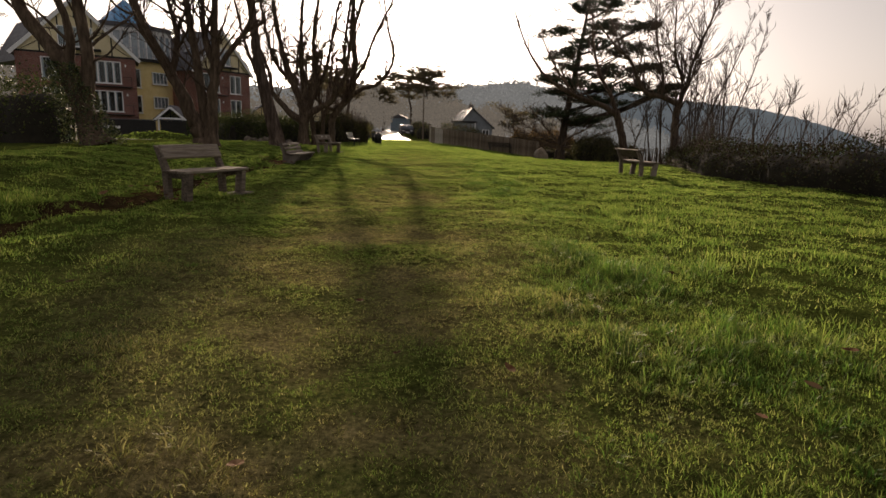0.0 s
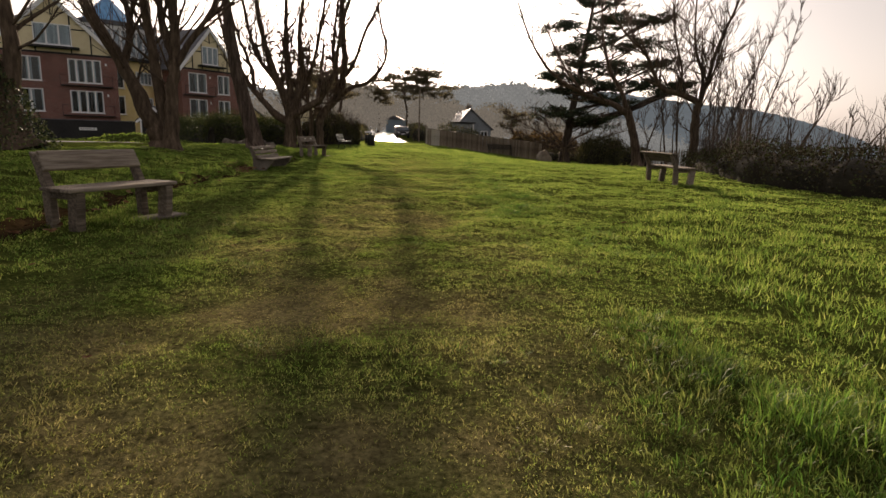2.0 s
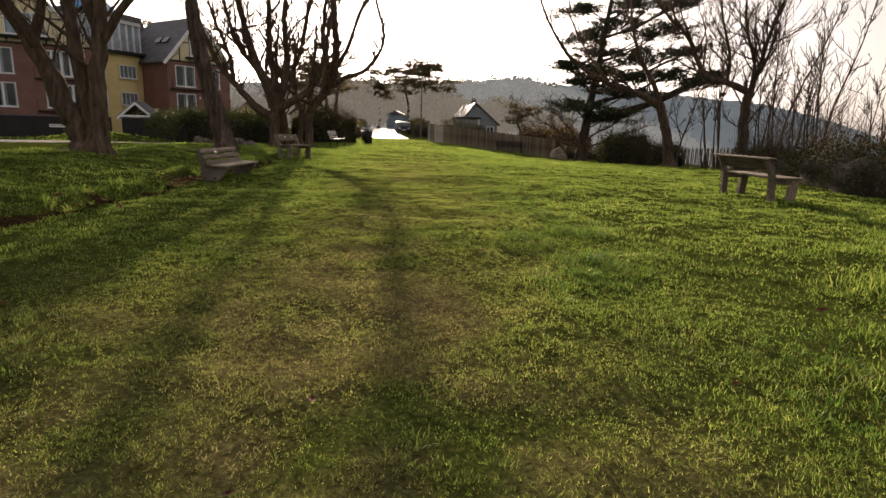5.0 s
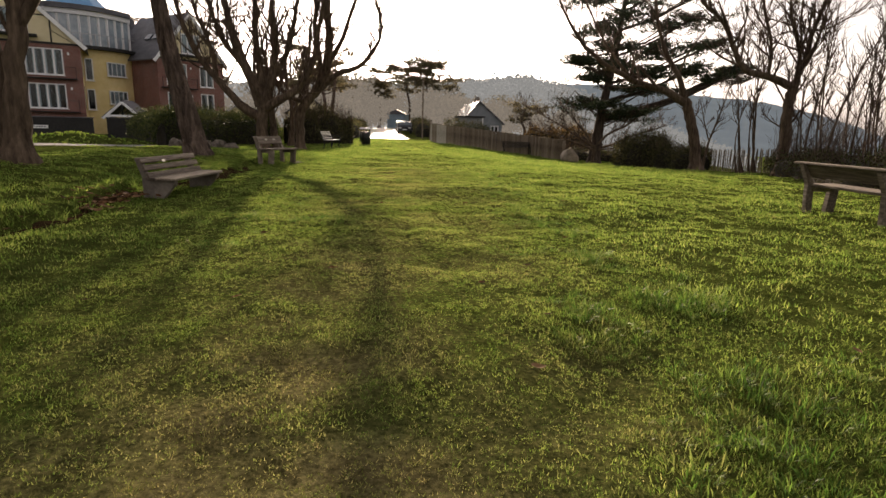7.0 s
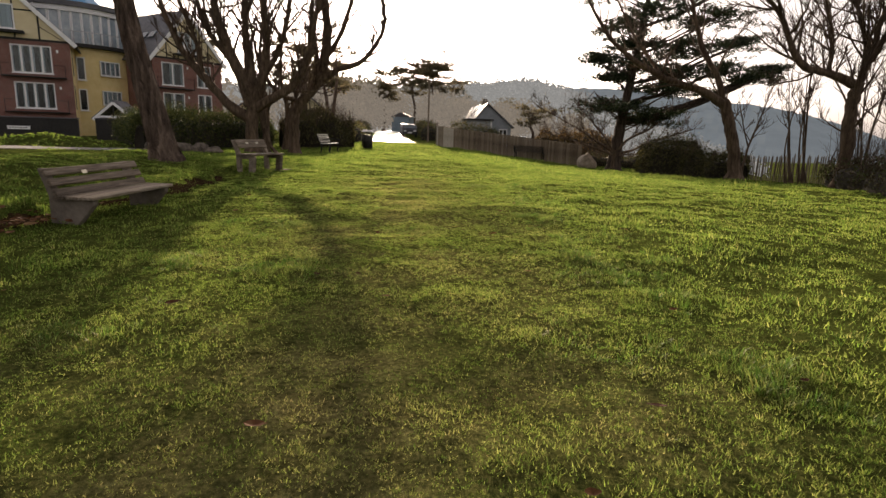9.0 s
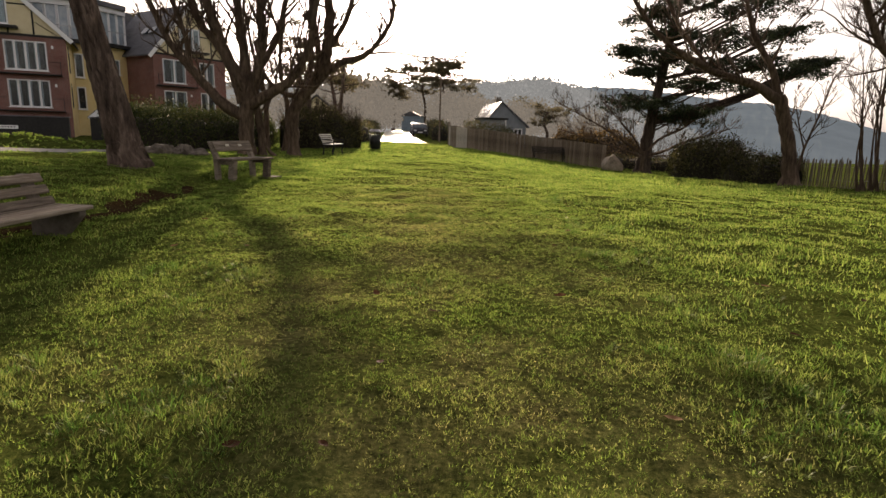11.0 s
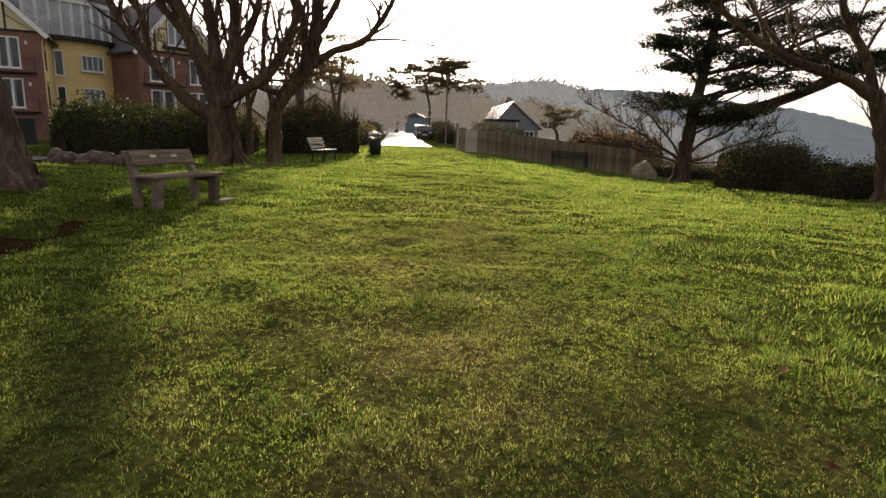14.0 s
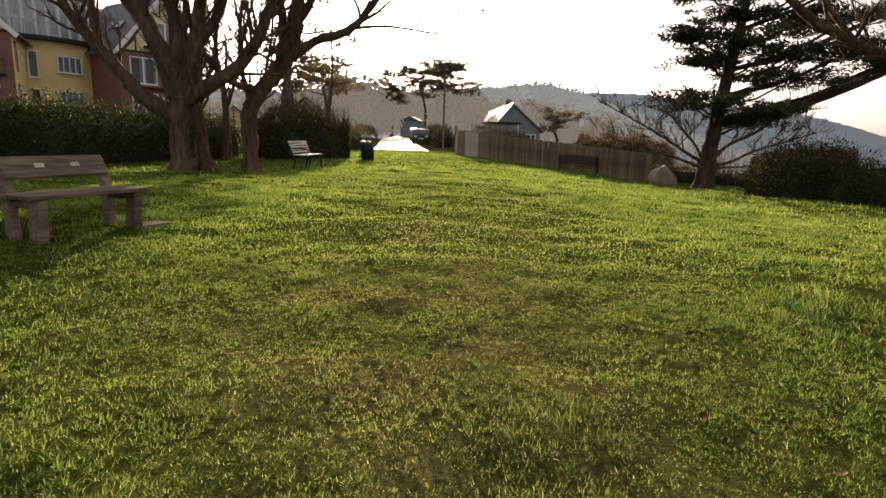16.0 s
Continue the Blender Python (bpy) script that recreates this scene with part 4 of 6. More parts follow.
# ---- benches ----
def timber_bench(p, q, h, z, label, boards=1, ends="post", seat=0.43, roll=0.0, plaque=0, sit=0.0):
    """A bench from p to q (feet of its back legs); its back is to the left of that way."""
    L = math.dist(p, q)
    root = thing("park_bench", frame_at(p, q, z) @ pose(0, 0, 0, 0, roll, 0), label, "bench", "wooden benches on the lawn")
    inset = 0.1
    bt = 0.2 * h / 0.82
    for x in (inset, L - inset):
        if ends == "post":
            bm = bmesh.new()
            prism_y = [(0.06, -0.12), (-0.06, -0.12), (-0.03 + 0.0, seat), (bt - 0.05, h - 0.04), (bt + 0.04, h - 0.02), (0.09, seat)]
            f0 = [bm.verts.new((x - 0.045, yy, zz)) for yy, zz in prism_y]
            f1 = [bm.verts.new((x + 0.045, yy, zz)) for yy, zz in prism_y]
            bm.faces.new(f0)
            bm.faces.new(f1[::-1])
            for i in range(6):
                j = (i + 1) % 6
                bm.faces.new((f0[j], f0[i], f1[i], f1[j]))
            bmesh.ops.recalc_face_normals(bm, faces=bm.faces)
            bmesh.ops.bevel(bm, geom=list(bm.edges), offset=0.008, segments=1, affect='EDGES')
            part("back_leg", bm, WOOD, root)
            bm = bmesh.new()
            beam(bm, (x, -0.37, -0.12), (x, -0.42, seat - 0.045), 0.10, 0.15)
            part("front_leg", bm, WOOD, root)
            part("seat_bearer", boxbm((x - 0.035, -0.46, seat - 0.13), (x + 0.035, 0.0, seat - 0.042), 0.008), WOOD, root)
        else:
            bm = bmesh.new()
            side = [(0.10, -0.12), (-0.16, -0.12), (-0.46, seat - 0.10), (-0.46, seat - 0.02), (0.0, seat - 0.02), (bt - 0.05, h - 0.03), (bt + 0.05, h - 0.03), (0.10, seat)]
            f0 = [bm.verts.new((x - 0.05, yy, zz)) for yy, zz in side]
            f1 = [bm.verts.new((x + 0.05, yy, zz)) for yy, zz in side]
            bm.faces.new(f0)
            bm.faces.new(f1[::-1])
            for i in range(8):
                j = (i + 1) % 8
                bm.faces.new((f0[j], f0[i], f1[i], f1[j]))
            bmesh.ops.recalc_face_normals(bm, faces=bm.faces)
            bmesh.ops.bevel(bm, geom=list(bm.edges), offset=0.01, segments=1, affect='EDGES')
            part("end_support", bm, CONC, root, "worn concrete end support")
    for y0, y1 in ((-0.5, -0.33), (-0.32, -0.16), (-0.15, 0.0)):
        bm = boxbm((-0.03 + 0.01 * rng.random(), y0, seat - 0.04), (L + 0.02 + 0.01 * rng.random(), y1, seat + 0.004 * rng.random()), 0.008)
        part("seat_plank", bm, WOOD, root)
    slope = math.atan2(bt, h - seat)
    hb = 0.24 if boards == 1 else 0.36
    cut = 0.07 if boards == 1 else -0.03
    for i in range(boards):
        a = h - hb + hb * i / boards
        b_ = h - hb + hb * (i + 1) / boards - (0.025 if boards > 1 else 0)
        m = Matrix.Translation((0, (a + b_ - 2 * seat) / 2 / (h - seat) * bt - 0.055, (a + b_) / 2)) @ Matrix.Rotation(-slope, 4, 'X')
        part("back_board", boxbm((cut, -0.022, -(b_ - a) / 2), (L - cut, 0.022, (b_ - a) / 2), 0.01, m), WOOD, root)
    for k in range(plaque):
        xx = L * (0.35 + 0.3 * k)
        m = Matrix.Translation((xx, (h - 0.12 - seat) / (h - seat) * bt - 0.08, h - 0.1)) @ Matrix.Rotation(-slope, 4, 'X')
        part("plaque", boxbm((-0.05, -0.004, -0.025), (0.05, 0.004, 0.025), 0.002, m), PLAQUE, root, "small metal plaque")
    return root


timber_bench((-4.52, 9.20), (-4.0, 10.52), 0.83, tz(-4.2, 9.8), "weathered timber bench with one wide back board")
timber_bench((-5.28, 19.0), (-5.22, 20.85), 0.68, tz(-5.2, 19.8) - 0.02, "low worn bench with three back boards on concrete ends", 3, "slab", 0.33, plaque=1)
timber_bench((-5.95, 26.84), (-5.49, 28.02), 0.79, tz(-5.7, 27.4), "weathered timber bench bearing two small plaques", plaque=2)
b5 = timber_bench((5.97, 17.55), (5.80, 19.3), 0.77, tz(5.8, 18.2), "timber bench facing the hedge, seen from behind")
part("top_cap", boxbm((-0.05, 0.09, 0.755), (math.dist((5.97, 17.55), (5.80, 19.3)) + 0.05, 0.25, 0.79), 0.008), WOOD, b5)


def slatted_bench(p, q, z, slat, frame_m, label, h=0.82):
    L = math.dist(p, q)
    root = thing("slatted_bench", frame_at(p, q, z), label, "bench")
    for x in (0.08, L - 0.08):
        tb = Tubes()
        tb.add(smoothline([(x, 0.02, -0.03), (x, -0.04, 0.2), (x, -0.02, 0.42), (x, 0.08, 0.62), (x, 0.16, h)], 4, 0, rng), [0.028] * 17, 6)
        tb.add(smoothline([(x, -0.44, -0.03), (x, -0.40, 0.18), (x, -0.46, 0.40), (x, -0.2, 0.40), (x, 0.0, 0.40)], 4, 0, rng), [0.028] * 17, 6)
        tb.make("iron_end", frame_m, root)
        tb = Tubes()
        tb.add(smoothline([(x, -0.45, 0.42), (x, -0.47, 0.58), (x, -0.3, 0.63), (x, 0.08, 0.63)], 4, 0, rng), [0.02] * 13, 6)
        tb.make("armrest", frame_m, root)
    for i in range(5):
        y = -0.46 + 0.095 * i
        part("seat_slat", boxbm((0, y, 0.43), (L, y + 0.07, 0.455), 0.006), slat, root)
    for i in range(5):
        z0 = 0.50 + 0.075 * i
        y = 0.0 + 0.17 * (z0 - 0.45) / 0.4
        part("back_slat", boxbm((0, y - 0.03, z0), (L, y - 0.005, z0 + 0.055), 0.006), slat, root)


slatted_bench((-6.62, 39.2), (-6.48, 40.75), tz(-6.6, 40.1) + 0.01, PALESLAT, CAST, "pale slatted bench with black iron ends")
slatted_bench((5.6, 50.95), (3.7, 51.75), tz(4.6, 51.4) + 0.02, WOODDK, CAST, "dark slatted bench against the board fence", 0.8)

# ---- litter bin ----
def litter_bin(x, y):
    root = thing("litter_bin", pose(x, y, tz(x, y)), "black round litter bin with a pale hood", "bin")
    bm = bmesh.new()
    bmesh.ops.create_cone(bm, cap_ends=True, segments=24, radius1=0.27, radius2=0.31, depth=0.78, matrix=pose(0, 0, 0.41))
    part("barrel", bm, BINM, root, smooth=True)
    for z in (0.1, 0.42, 0.76):
        bm = bmesh.new()
        bmesh.ops.create_cone(bm, cap_ends=False, segments=24, radius1=0.305 + 0.04 * z, radius2=0.305 + 0.04 * z, depth=0.03, matrix=pose(0, 0, z))
        part("band", bm, CAST, root)
    for a in range(4):
        part("hood_post", boxbm((0.24 * math.cos(a * 1.57) - 0.02, 0.24 * math.sin(a * 1.57) - 0.02, 0.8), (0.24 * math.cos(a * 1.57) + 0.02, 0.24 * math.sin(a * 1.57) + 0.02, 0.99)), BINM, root)
    bm = bmesh.new()
    bmesh.ops.create_cone(bm, cap_ends=True, segments=24, radius1=0.33, radius2=0.2, depth=0.12, matrix=pose(0, 0, 1.04))
    part("hood", bm, STEEL, root, "grey metal hood")


litter_bin(-5.5, 46.8)
litter_bin(-6.45, 52.5)

# ---- fences ----
def board_fence(p, q, h0, h1):
    L = math.dist(p, q)
    root = thing("board_fence", frame_at(p, q), "weathered close-boarded fence falling with the slope", "fence")
    m = root.matrix_world
    n = int(L / 0.13)
    me = boxbm((0, -0.012, 0), (0.122, 0.012, 1.0), 0.006)
    mesh = bpy.data.meshes.new("board")
    me.to_mesh(mesh)
    me.free()
    mesh.materials.append(WOODV)
    pale = mesh.copy()
    pale.materials[0] = WOODPALE

    def top(s):
        return TOPZ[0] + (TOPZ[1] - TOPZ[0]) * s

    def foot(s):
        c = m @ Vector((s * L, 0, 0))
        return tz(c.x, c.y) - 0.03

    TOPZ = (h0, h1)
    for i in range(n):
        s = (i + 0.5) / n
        ob = new("board", pale if i < 7 else mesh)
        ob.parent = root
        f = foot(s)
        ob.matrix_local = Matrix.Translation((i * L / n, 0.006 * (i % 2), f)) @ Matrix.Rotation(rng.uniform(-0.008, 0.008), 4, 'Y') @ Matrix.Diagonal((1, 1, top(s) - f + rng.uniform(-0.012, 0.012), 1))
    for k in (0.2, 0.78):
        bm = bmesh.new()
        f0, f1 = foot(0), foot(1)
        beam(bm, (0, 0.06, f0 + (top(0) - f0) * k), (L, 0.06, f1 + (top(1) - f1) * k), 0.08, 0.05)
        part("rail", bm, WOODV, root)
    bm = bmesh.new()
    beam(bm, (0, -0.005, top(0) + 0.02), (L, -0.005, top(1) + 0.02), 0.07, 0.035)
    part("capping", bm, WOODV, root)
    for i in range(int(L / 1.85) + 1):
        s = min(1, i * 1.85 / L)
        part("post", boxbm((s * L - 0.05, 0.03, foot(s) - 0.1), (s * L + 0.05, 0.13, top(s) + 0.04), 0.008), WOODV, root)
    return root


board_fence((-1.15, 56.0), (7.9, 49.9), 1.42, 0.52)
board_fence((-1.75, 60.0), (-1.18, 56.1), 1.45, 1.45)
gp = thing("gate_post", pose(-1.75, 60.1, tz(-1.75, 60.1)), "square timber gate post at the fence end", "post")
part("shaft", boxbm((-0.09, -0.09, -0.05), (0.09, 0.09, 1.75), 0.01), WOODV, gp)
part("cap", boxbm((-0.11, -0.11, 1.752), (0.11, 0.11, 1.8), 0.015), WOODV, gp)


def paling(p, q):
    L = math.dist(p, q)
    root = thing("paling_fence", frame_at(p, q), "leaning chestnut paling fence behind the thicket", "fence")
    m = root.matrix_world
    n = int(L / 0.105)
    bm = bmesh.new()
    prism(bm, [(-0.02, 0), (0.02, 0), (0.02, 0.95), (0.0, 1.02), (-0.02, 0.95)], -0.012, 0.012)
    mesh = bpy.data.meshes.new("pale")
    bm.to_mesh(mesh)
    bm.free()
    mesh.materials.append(WOODV)
    for i in range(n):
        c = m @ Vector((i * L / n, 0, 0))
        ob = new("pale", mesh)
        ob.parent = root
        ob.matrix_local = Matrix.Translation((i * L / n, rng.uniform(-0.02, 0.02), tz(c.x, c.y) - 0.02)) @ Matrix.Rotation(rng.uniform(-0.07, 0.07), 4, 'Y') @ Matrix.Diagonal((1, 1, rng.uniform(1.0, 1.12), 1))
    for k in (0.25, 0.75):
        tb = Tubes()
        pts = []
        for i in range(13):
            c = m @ Vector((i * L / 12, 0, 0))
            pts.append(Vector((i * L / 12, 0, tz(c.x, c.y) + k)))
        tb.add(pts, [0.006] * 13, 4)
        tb.make("wire", STEEL, root)


paling((12.4, 39.5), (14.6, 31.5))


def rock(x, y, w, h, seed, label, material=STONE, name="boulder", rz=0.0, point=0.0):
    bm = bmesh.new()
    bmesh.ops.create_icosphere(bm, subdivisions=3, radius=1.0)
    for v in bm.verts:
        n = noise.noise(v.co * 1.3 + Vector((seed, 0, 0))) * 0.3 + noise.noise(v.co * 3.5 + Vector((0, seed, 0))) * 0.1
        v.co *= 1 + n
        v.co.x *= 1 - point * max(0, v.co.z)
        v.co = Vector((v.co.x * w / 2, v.co.y * w * 0.35, v.co.z * h * 0.55 + h * 0.35))
    ob = link(name, bm, material)
    ob.matrix_world = pose(x, y, tz(x, y), 0, 0, rz)
    return tagged(ob, label, "stone")


rock(7.75, 47.8, 1.25, 1.0, 3, "pale pointed boulder at the fence end", point=0.55, rz=-8)
for i in range(20):
    rock(-11.2 + i * 0.12 + rng.uniform(-0.1, 0.1), 32.6 + rng.uniform(-0.35, 0.35), rng.uniform(0.35, 0.7), rng.uniform(0.15, 0.42), 20 + i, "rough dark stone in a low heap", RUBBLE, "loose_stone", rng.uniform(0, 90))

# street pole and sign by the lane
pole = thing("telegraph_pole", pose(-2.9, 70.5, tz(-2.9, 70.5)), "thin timber pole beside the lane", "pole")
tb = Tubes()
tb.add([Vector((0, 0, -0.1)), Vector((0, 0, 3)), Vector((0.02, 0, 6.0))], [0.09, 0.08, 0.07], 8)
tb.make("shaft", WOODV, pole)


def cottage(x, y, rz):
    root = thing("distant_cottage", pose(x, y, tz(x, y) - 0.1, 0, 0, rz), "small white gabled cottage with dark timbers behind the trees", "house")
    part("front_wall", holed_wall(4.6, 2.5, [(0.6, 1.6, 1.0, 2.0), (2.9, 3.9, 1.0, 2.0)], 0.25), CREAM, root)
    for x0 in (0.6, 2.9):
        window(root, x0, x0 + 1.0, 1.0, 2.0, panes=2, bar=0.07)
    bm = bmesh.new()
    prism(bm, [(0, 2.502), (4.6, 2.502), (2.3, 4.3)], 0.0, 0.25)
    part("gable", bm, CREAM, root)
    bm = bmesh.new()
    for a, b in (((0.3, 2.6), (2.3, 4.1)), ((4.3, 2.6), (2.3, 4.1)), ((2.3, 2.55), (2.3, 4.1)), ((0.2, 2.55), (4.4, 2.55))):
        beam(bm, (a[0], -0.03, a[1]), (b[0], -0.03, b[1]), 0.12, 0.05)
    part("timber_framing", bm, BLACKP, root)
    for s in (-1, 1):
        bm = bmesh.new()
        prism(bm, [(2.3, 4.45), (2.3 + s * 2.7, 2.33), (2.3 + s * 2.7, 2.45), (2.3, 4.57)], -0.3, 6)
        part("roof_slope", bm, SLATE, root)
    for s in (0.002, 4.348):
        part("side_wall", boxbm((s, 0.252, 0), (s + 0.25, 5.8, 2.5)), CREAM, root)


cottage(-18.6, 77.0, 12)
cottage(-31.5, 92.0, 25)

# bare earth along the lip of the bank
sv, sf = [], []
ys = np.arange(5.0, 26.0, 0.12)
for i, y in enumerate(ys):
    e = float(lip(y))
    wdt = 0.13 + 0.22 * float(vnoise(3.0, y, 0.7)) + 0.12 * float(vnoise(9.0, y, 0.25))
    for k in range(5):
        x = e + 0.02 - max(0.02, wdt) * (k / 4 - 0.25) * 1.6
        sv.append((x, float(y), tz(x, y) + 0.004 + (0.012 if 0 < k < 4 else -0.02) + 0.012 * float(vnoise(x * 1.0, y, 0.13))))
for i in range(len(ys) - 1):
    for k in range(4):
        b_ = i * 5 + k
        sf.append((b_, b_ + 5, b_ + 6, b_ + 1))
tagged(raw("bank_edge", sv, sf, SOIL, None, "", True), "crumbling bare earth along the edge of the bank", "earth", kind="structure")
for px_, py_, a_, w2 in ((-3.75, 10.25, 66, 0.7), (-5.15, 28.0, 66, 0.5)):
    bm = boxbm((-w2 / 2, -0.14, -0.03), (w2 / 2, 0.14, 0.006), 0.012)
    slab = link("paving_slab", bm, RUBBLE)
    slab.matrix_world = pose(px_, py_, tz(px_, py_) + 0.01, 0, 0, a_)
    tagged(slab, "sunken brown paving slab at the foot of a bench", "slab")

# ---- hedges and shrubs ----
def hedge(name, label, line, width, height, n, size, material, seed, twigs=0, twig_h=1.0, ragged=0.25, lift=0.0, cat="hedge"):
    """A hedge along a line in plan: a core coloured as inner shade, leaves on it, twigs out of it."""
    r = random.Random(seed)
    P = [np.array(p, float) for p in line]
    seg = [np.linalg.norm(P[i + 1] - P[i]) for i in range(len(P) - 1)]
    total = sum(seg)

    def along(s):
        d = s * total
        for i, L in enumerate(seg):
            if d <= L or i == len(seg) - 1:
                t = d / L
                c = P[i] + (P[i + 1] - P[i]) * t
                w = (P[i + 1] - P[i]) / L
                return c, np.array([-w[1], w[0]])
            d -= L

    c0 = along(0.5)[0]
    root = thing(name, pose(c0[0], c0[1], tz(c0[0], c0[1])), label, cat)
    o = np.array([c0[0], c0[1], tz(c0[0], c0[1])])

    def size_at(s):
        e = min(1.0, min(s, 1 - s) * total / (width * 0.6) + 0.25)
        k = 1 + ragged * (noise.noise(Vector((s * total * 0.7, seed, 0))) + 0.5 * noise.noise(Vector((s * total * 2.1, seed, 3))))
        return width / 2 * e * (0.5 + 0.5 * k), height * k * (0.55 + 0.45 * e)

    m, k = max(10, int(total / 0.3)), 14
    v, f = [], []
    for i in range(m + 1):
        s = i / m
        c, nn = along(s)
        hw, hh = size_at(s)
        for j in range(k):
            a = math.pi * j / (k - 1)
            g = 0.80 + 0.12 * noise.noise(Vector((s * total * 2, a * 3, seed)))
            x, y = c + nn * math.cos(a) * hw * g * (1 if j not in (0, k - 1) else 0.9)
            zz = tz(x, y) - 0.05 + (max(0.0, math.sin(a)) ** 0.55) * hh * g * 0.95 + lift
            v.append((x - o[0], y - o[1], zz - o[2]))
    for i in range(m):
        for j in range(k - 1):
            b = i * k + j
            f.append((b, b + 1, b + k + 1, b + k))
    f.append(tuple(range(k)))
    f.append(tuple(range(m * k, m * k + k))[::-1])
    # closed shell coloured as the shade deep among the leaves
    raw("thicket", v, f, INNER_SHADE, root, "", True)
    pl = np.zeros((n, 3))
    for i in range(n):
        s = r.random()
        c, nn = along(s)
        hw, hh = size_at(s)
        a = math.pi * r.random()
        g = 0.84 + 0.2 * r.random() + (0.18 if r.random() < 0.12 else 0) + 0.10 * noise.noise(Vector((s * total * 2.5, a * 4, seed + 5)))
        x, y = c + nn * math.cos(a) * hw * g
        pl[i] = (x, y, tz(x, y) + (max(0.0, math.sin(a)) ** 0.55) * hh * g + lift)
    lv, lf = leafcloud(n, pl - o, size)
    tagged(bulk("foliage", lv, lf, material, root), kind="stuff")
    if twigs:
        tb = Tubes()
        for i in range(twigs):
            s = r.random()
            c, nn = along(s)
            hw, hh = size_at(s)
            x, y = c + nn * r.uniform(-0.8, 0.8) * hw
            st = Vector((x - o[0], y - o[1], tz(x, y) + hh * r.uniform(0.3, 0.8) - o[2]))
            L = twig_h * r.uniform(0.4, 1.25)
            b = shoot(r, st, Vector((r.uniform(-0.45, 0.45), r.uniform(-0.45, 0.45), 1)), L, 0.01, 0.10, 0.05, 5)
            tb.add(b, [0.011, 0.010, 0.008, 0.006, 0.005, 0.003], 3)
            for q in range(r.randint(1, 4)):
                i3 = r.randint(1, 4)
                b2 = shoot(r, b[i3], Vector((r.uniform(-1, 1), r.uniform(-1, 1), 0.9)), L * 0.35, 0.006, 0.15, 0.05, 3)
                tb.add(b2, [0.006, 0.005, 0.004, 0.002], 3)
        tb.make("twig_growth", TWIG, root)
    return root


hedge("clifftop_hedge", "ragged brown and green bramble hedge with bare shoots", [(13.2, 9.0), (11.6, 13.0), (10.4, 16.5), (9.9, 20.0), (10.3, 23.0)], 2.6, 1.12, 15000, 0.075, LEAFBROWN, 5, 230, 1.5, 0.3)
hedge("clifftop_thicket", "low leafless brown thicket under the bare tree", [(10.3, 22.5), (11.2, 26.5), (12.4, 30.0), (13.5, 33.0)], 2.2, 0.85, 7000, 0.07, LEAFBROWN, 6, 230, 1.7, 0.4)
hedge("evergreen_shrub", "dark rounded evergreen shrub below the cypress", [(9.9, 44.0), (10.6, 42.0), (11.1, 40.2)], 2.8, 1.8, 11000, 0.085, LEAFDARK, 8, 260, 0.9, 0.5, cat="shrub")
hedge("evergreen_shrub", "low dark evergreen scrub against the paling", [(11.0, 40.6), (11.5, 38.4), (11.9, 36.9)], 2.1, 1.15, 7000, 0.08, LEAFDARK, 18, 120, 0.8, 0.3, cat="shrub")
hedge("cliff_scrub", "pale tangled winter scrub beyond the boulder", [(7.9, 51.5), (9.8, 50.2), (12.0, 48.6)], 2.0, 0.8, 2500, 0.08, LEAFPALE, 21, 260, 1.3, 0.4, cat="shrub")
hedge("drive_hedge", "clipped dark evergreen hedge beside the drive", [(-12.9, 35.2), (-12.6, 40.0), (-11.3, 46.5)], 2.1, 1.72, 20000, 0.085, LEAFHEDGE, 9, 30, 0.3, 0.07)
hedge("drive_hedge", "clipped dark evergreen hedge along the drive", [(-13.2, 37.2), (-17.5, 44.0), (-21.0, 49.0)], 2.0, 1.6, 14000, 0.085, LEAFHEDGE, 19, 30, 0.3, 0.07)
hedge("garden_hedge", "tall dark hedge beside the ivy-clad tree", [(-11.3, 17.4), (-13.5, 18.6), (-18.0, 19.5), (-24.0, 19.5)], 2.2, 1.95, 9000, 0.09, LEAFHEDGE, 10, 60, 0.4, 0.15)
hedge("evergreen_bush", "large dark bush behind the pale slatted bench", [(-10.2, 45.2), (-8.2, 46.8), (-6.7, 48.2)], 3.0, 2.1, 12000, 0.09, LEAFDARK, 11, 420, 1.3, 0.6, cat="shrub")
hedge("garden_shrub", "shrubs behind the board fence by the bungalow", [(-0.6, 64), (1.5, 66), (4, 69)], 2.4, 2.0, 4000, 0.12, LEAFPALE, 12, 60, 0.8, 0.35, cat="shrub")
hedge("garden_shrub", "tawny shrubs beyond the fence", [(7.2, 67), (10.5, 66.5), (14, 64)], 3.4, 2.2, 6000, 0.16, RUSSET, 13, 160, 1.5, 0.35, cat="shrub")
hedge("lane_hedge", "hedge beside the lane", [(-8.9, 60), (-10.4, 73), (-12.6, 92)], 2.2, 1.5, 6000, 0.14, LEAFPALE, 14, 120, 1.0, 0.3)
hedge("lane_hedge", "overgrown hedge opposite, beside the cars", [(-3.0, 74), (-3.5, 86), (-5.6, 102)], 2.0, 1.7, 6000, 0.14, LEAFPALE, 15, 120, 1.0, 0.3)

# ---- trees ----
bare_tree("ivy_clad_tree", "forked bare tree with an ivy-clad foot", (-10.0, 16.6), [
    ([(0, 0, 0), (-0.35, 0.1, 1.0), (-0.8, 0.1, 2.2), (-1.7, 0, 3.6), (-2.6, 0, 5.4)], 0.34, 0.12),
    ([(-0.35, 0.1, 0.9), (-0.15, 0.2, 2.2), (-0.3, 0.2, 4.0), (-0.4, 0, 6.5)], 0.24, 0.09),
    ([(-0.7, 0.1, 2.0), (-0.5, 0, 3.2), (-1.0, -0.2, 5.0)], 0.16, 0.06)], 31, n1=5, n2=4, n3=3)
n_ = 3500
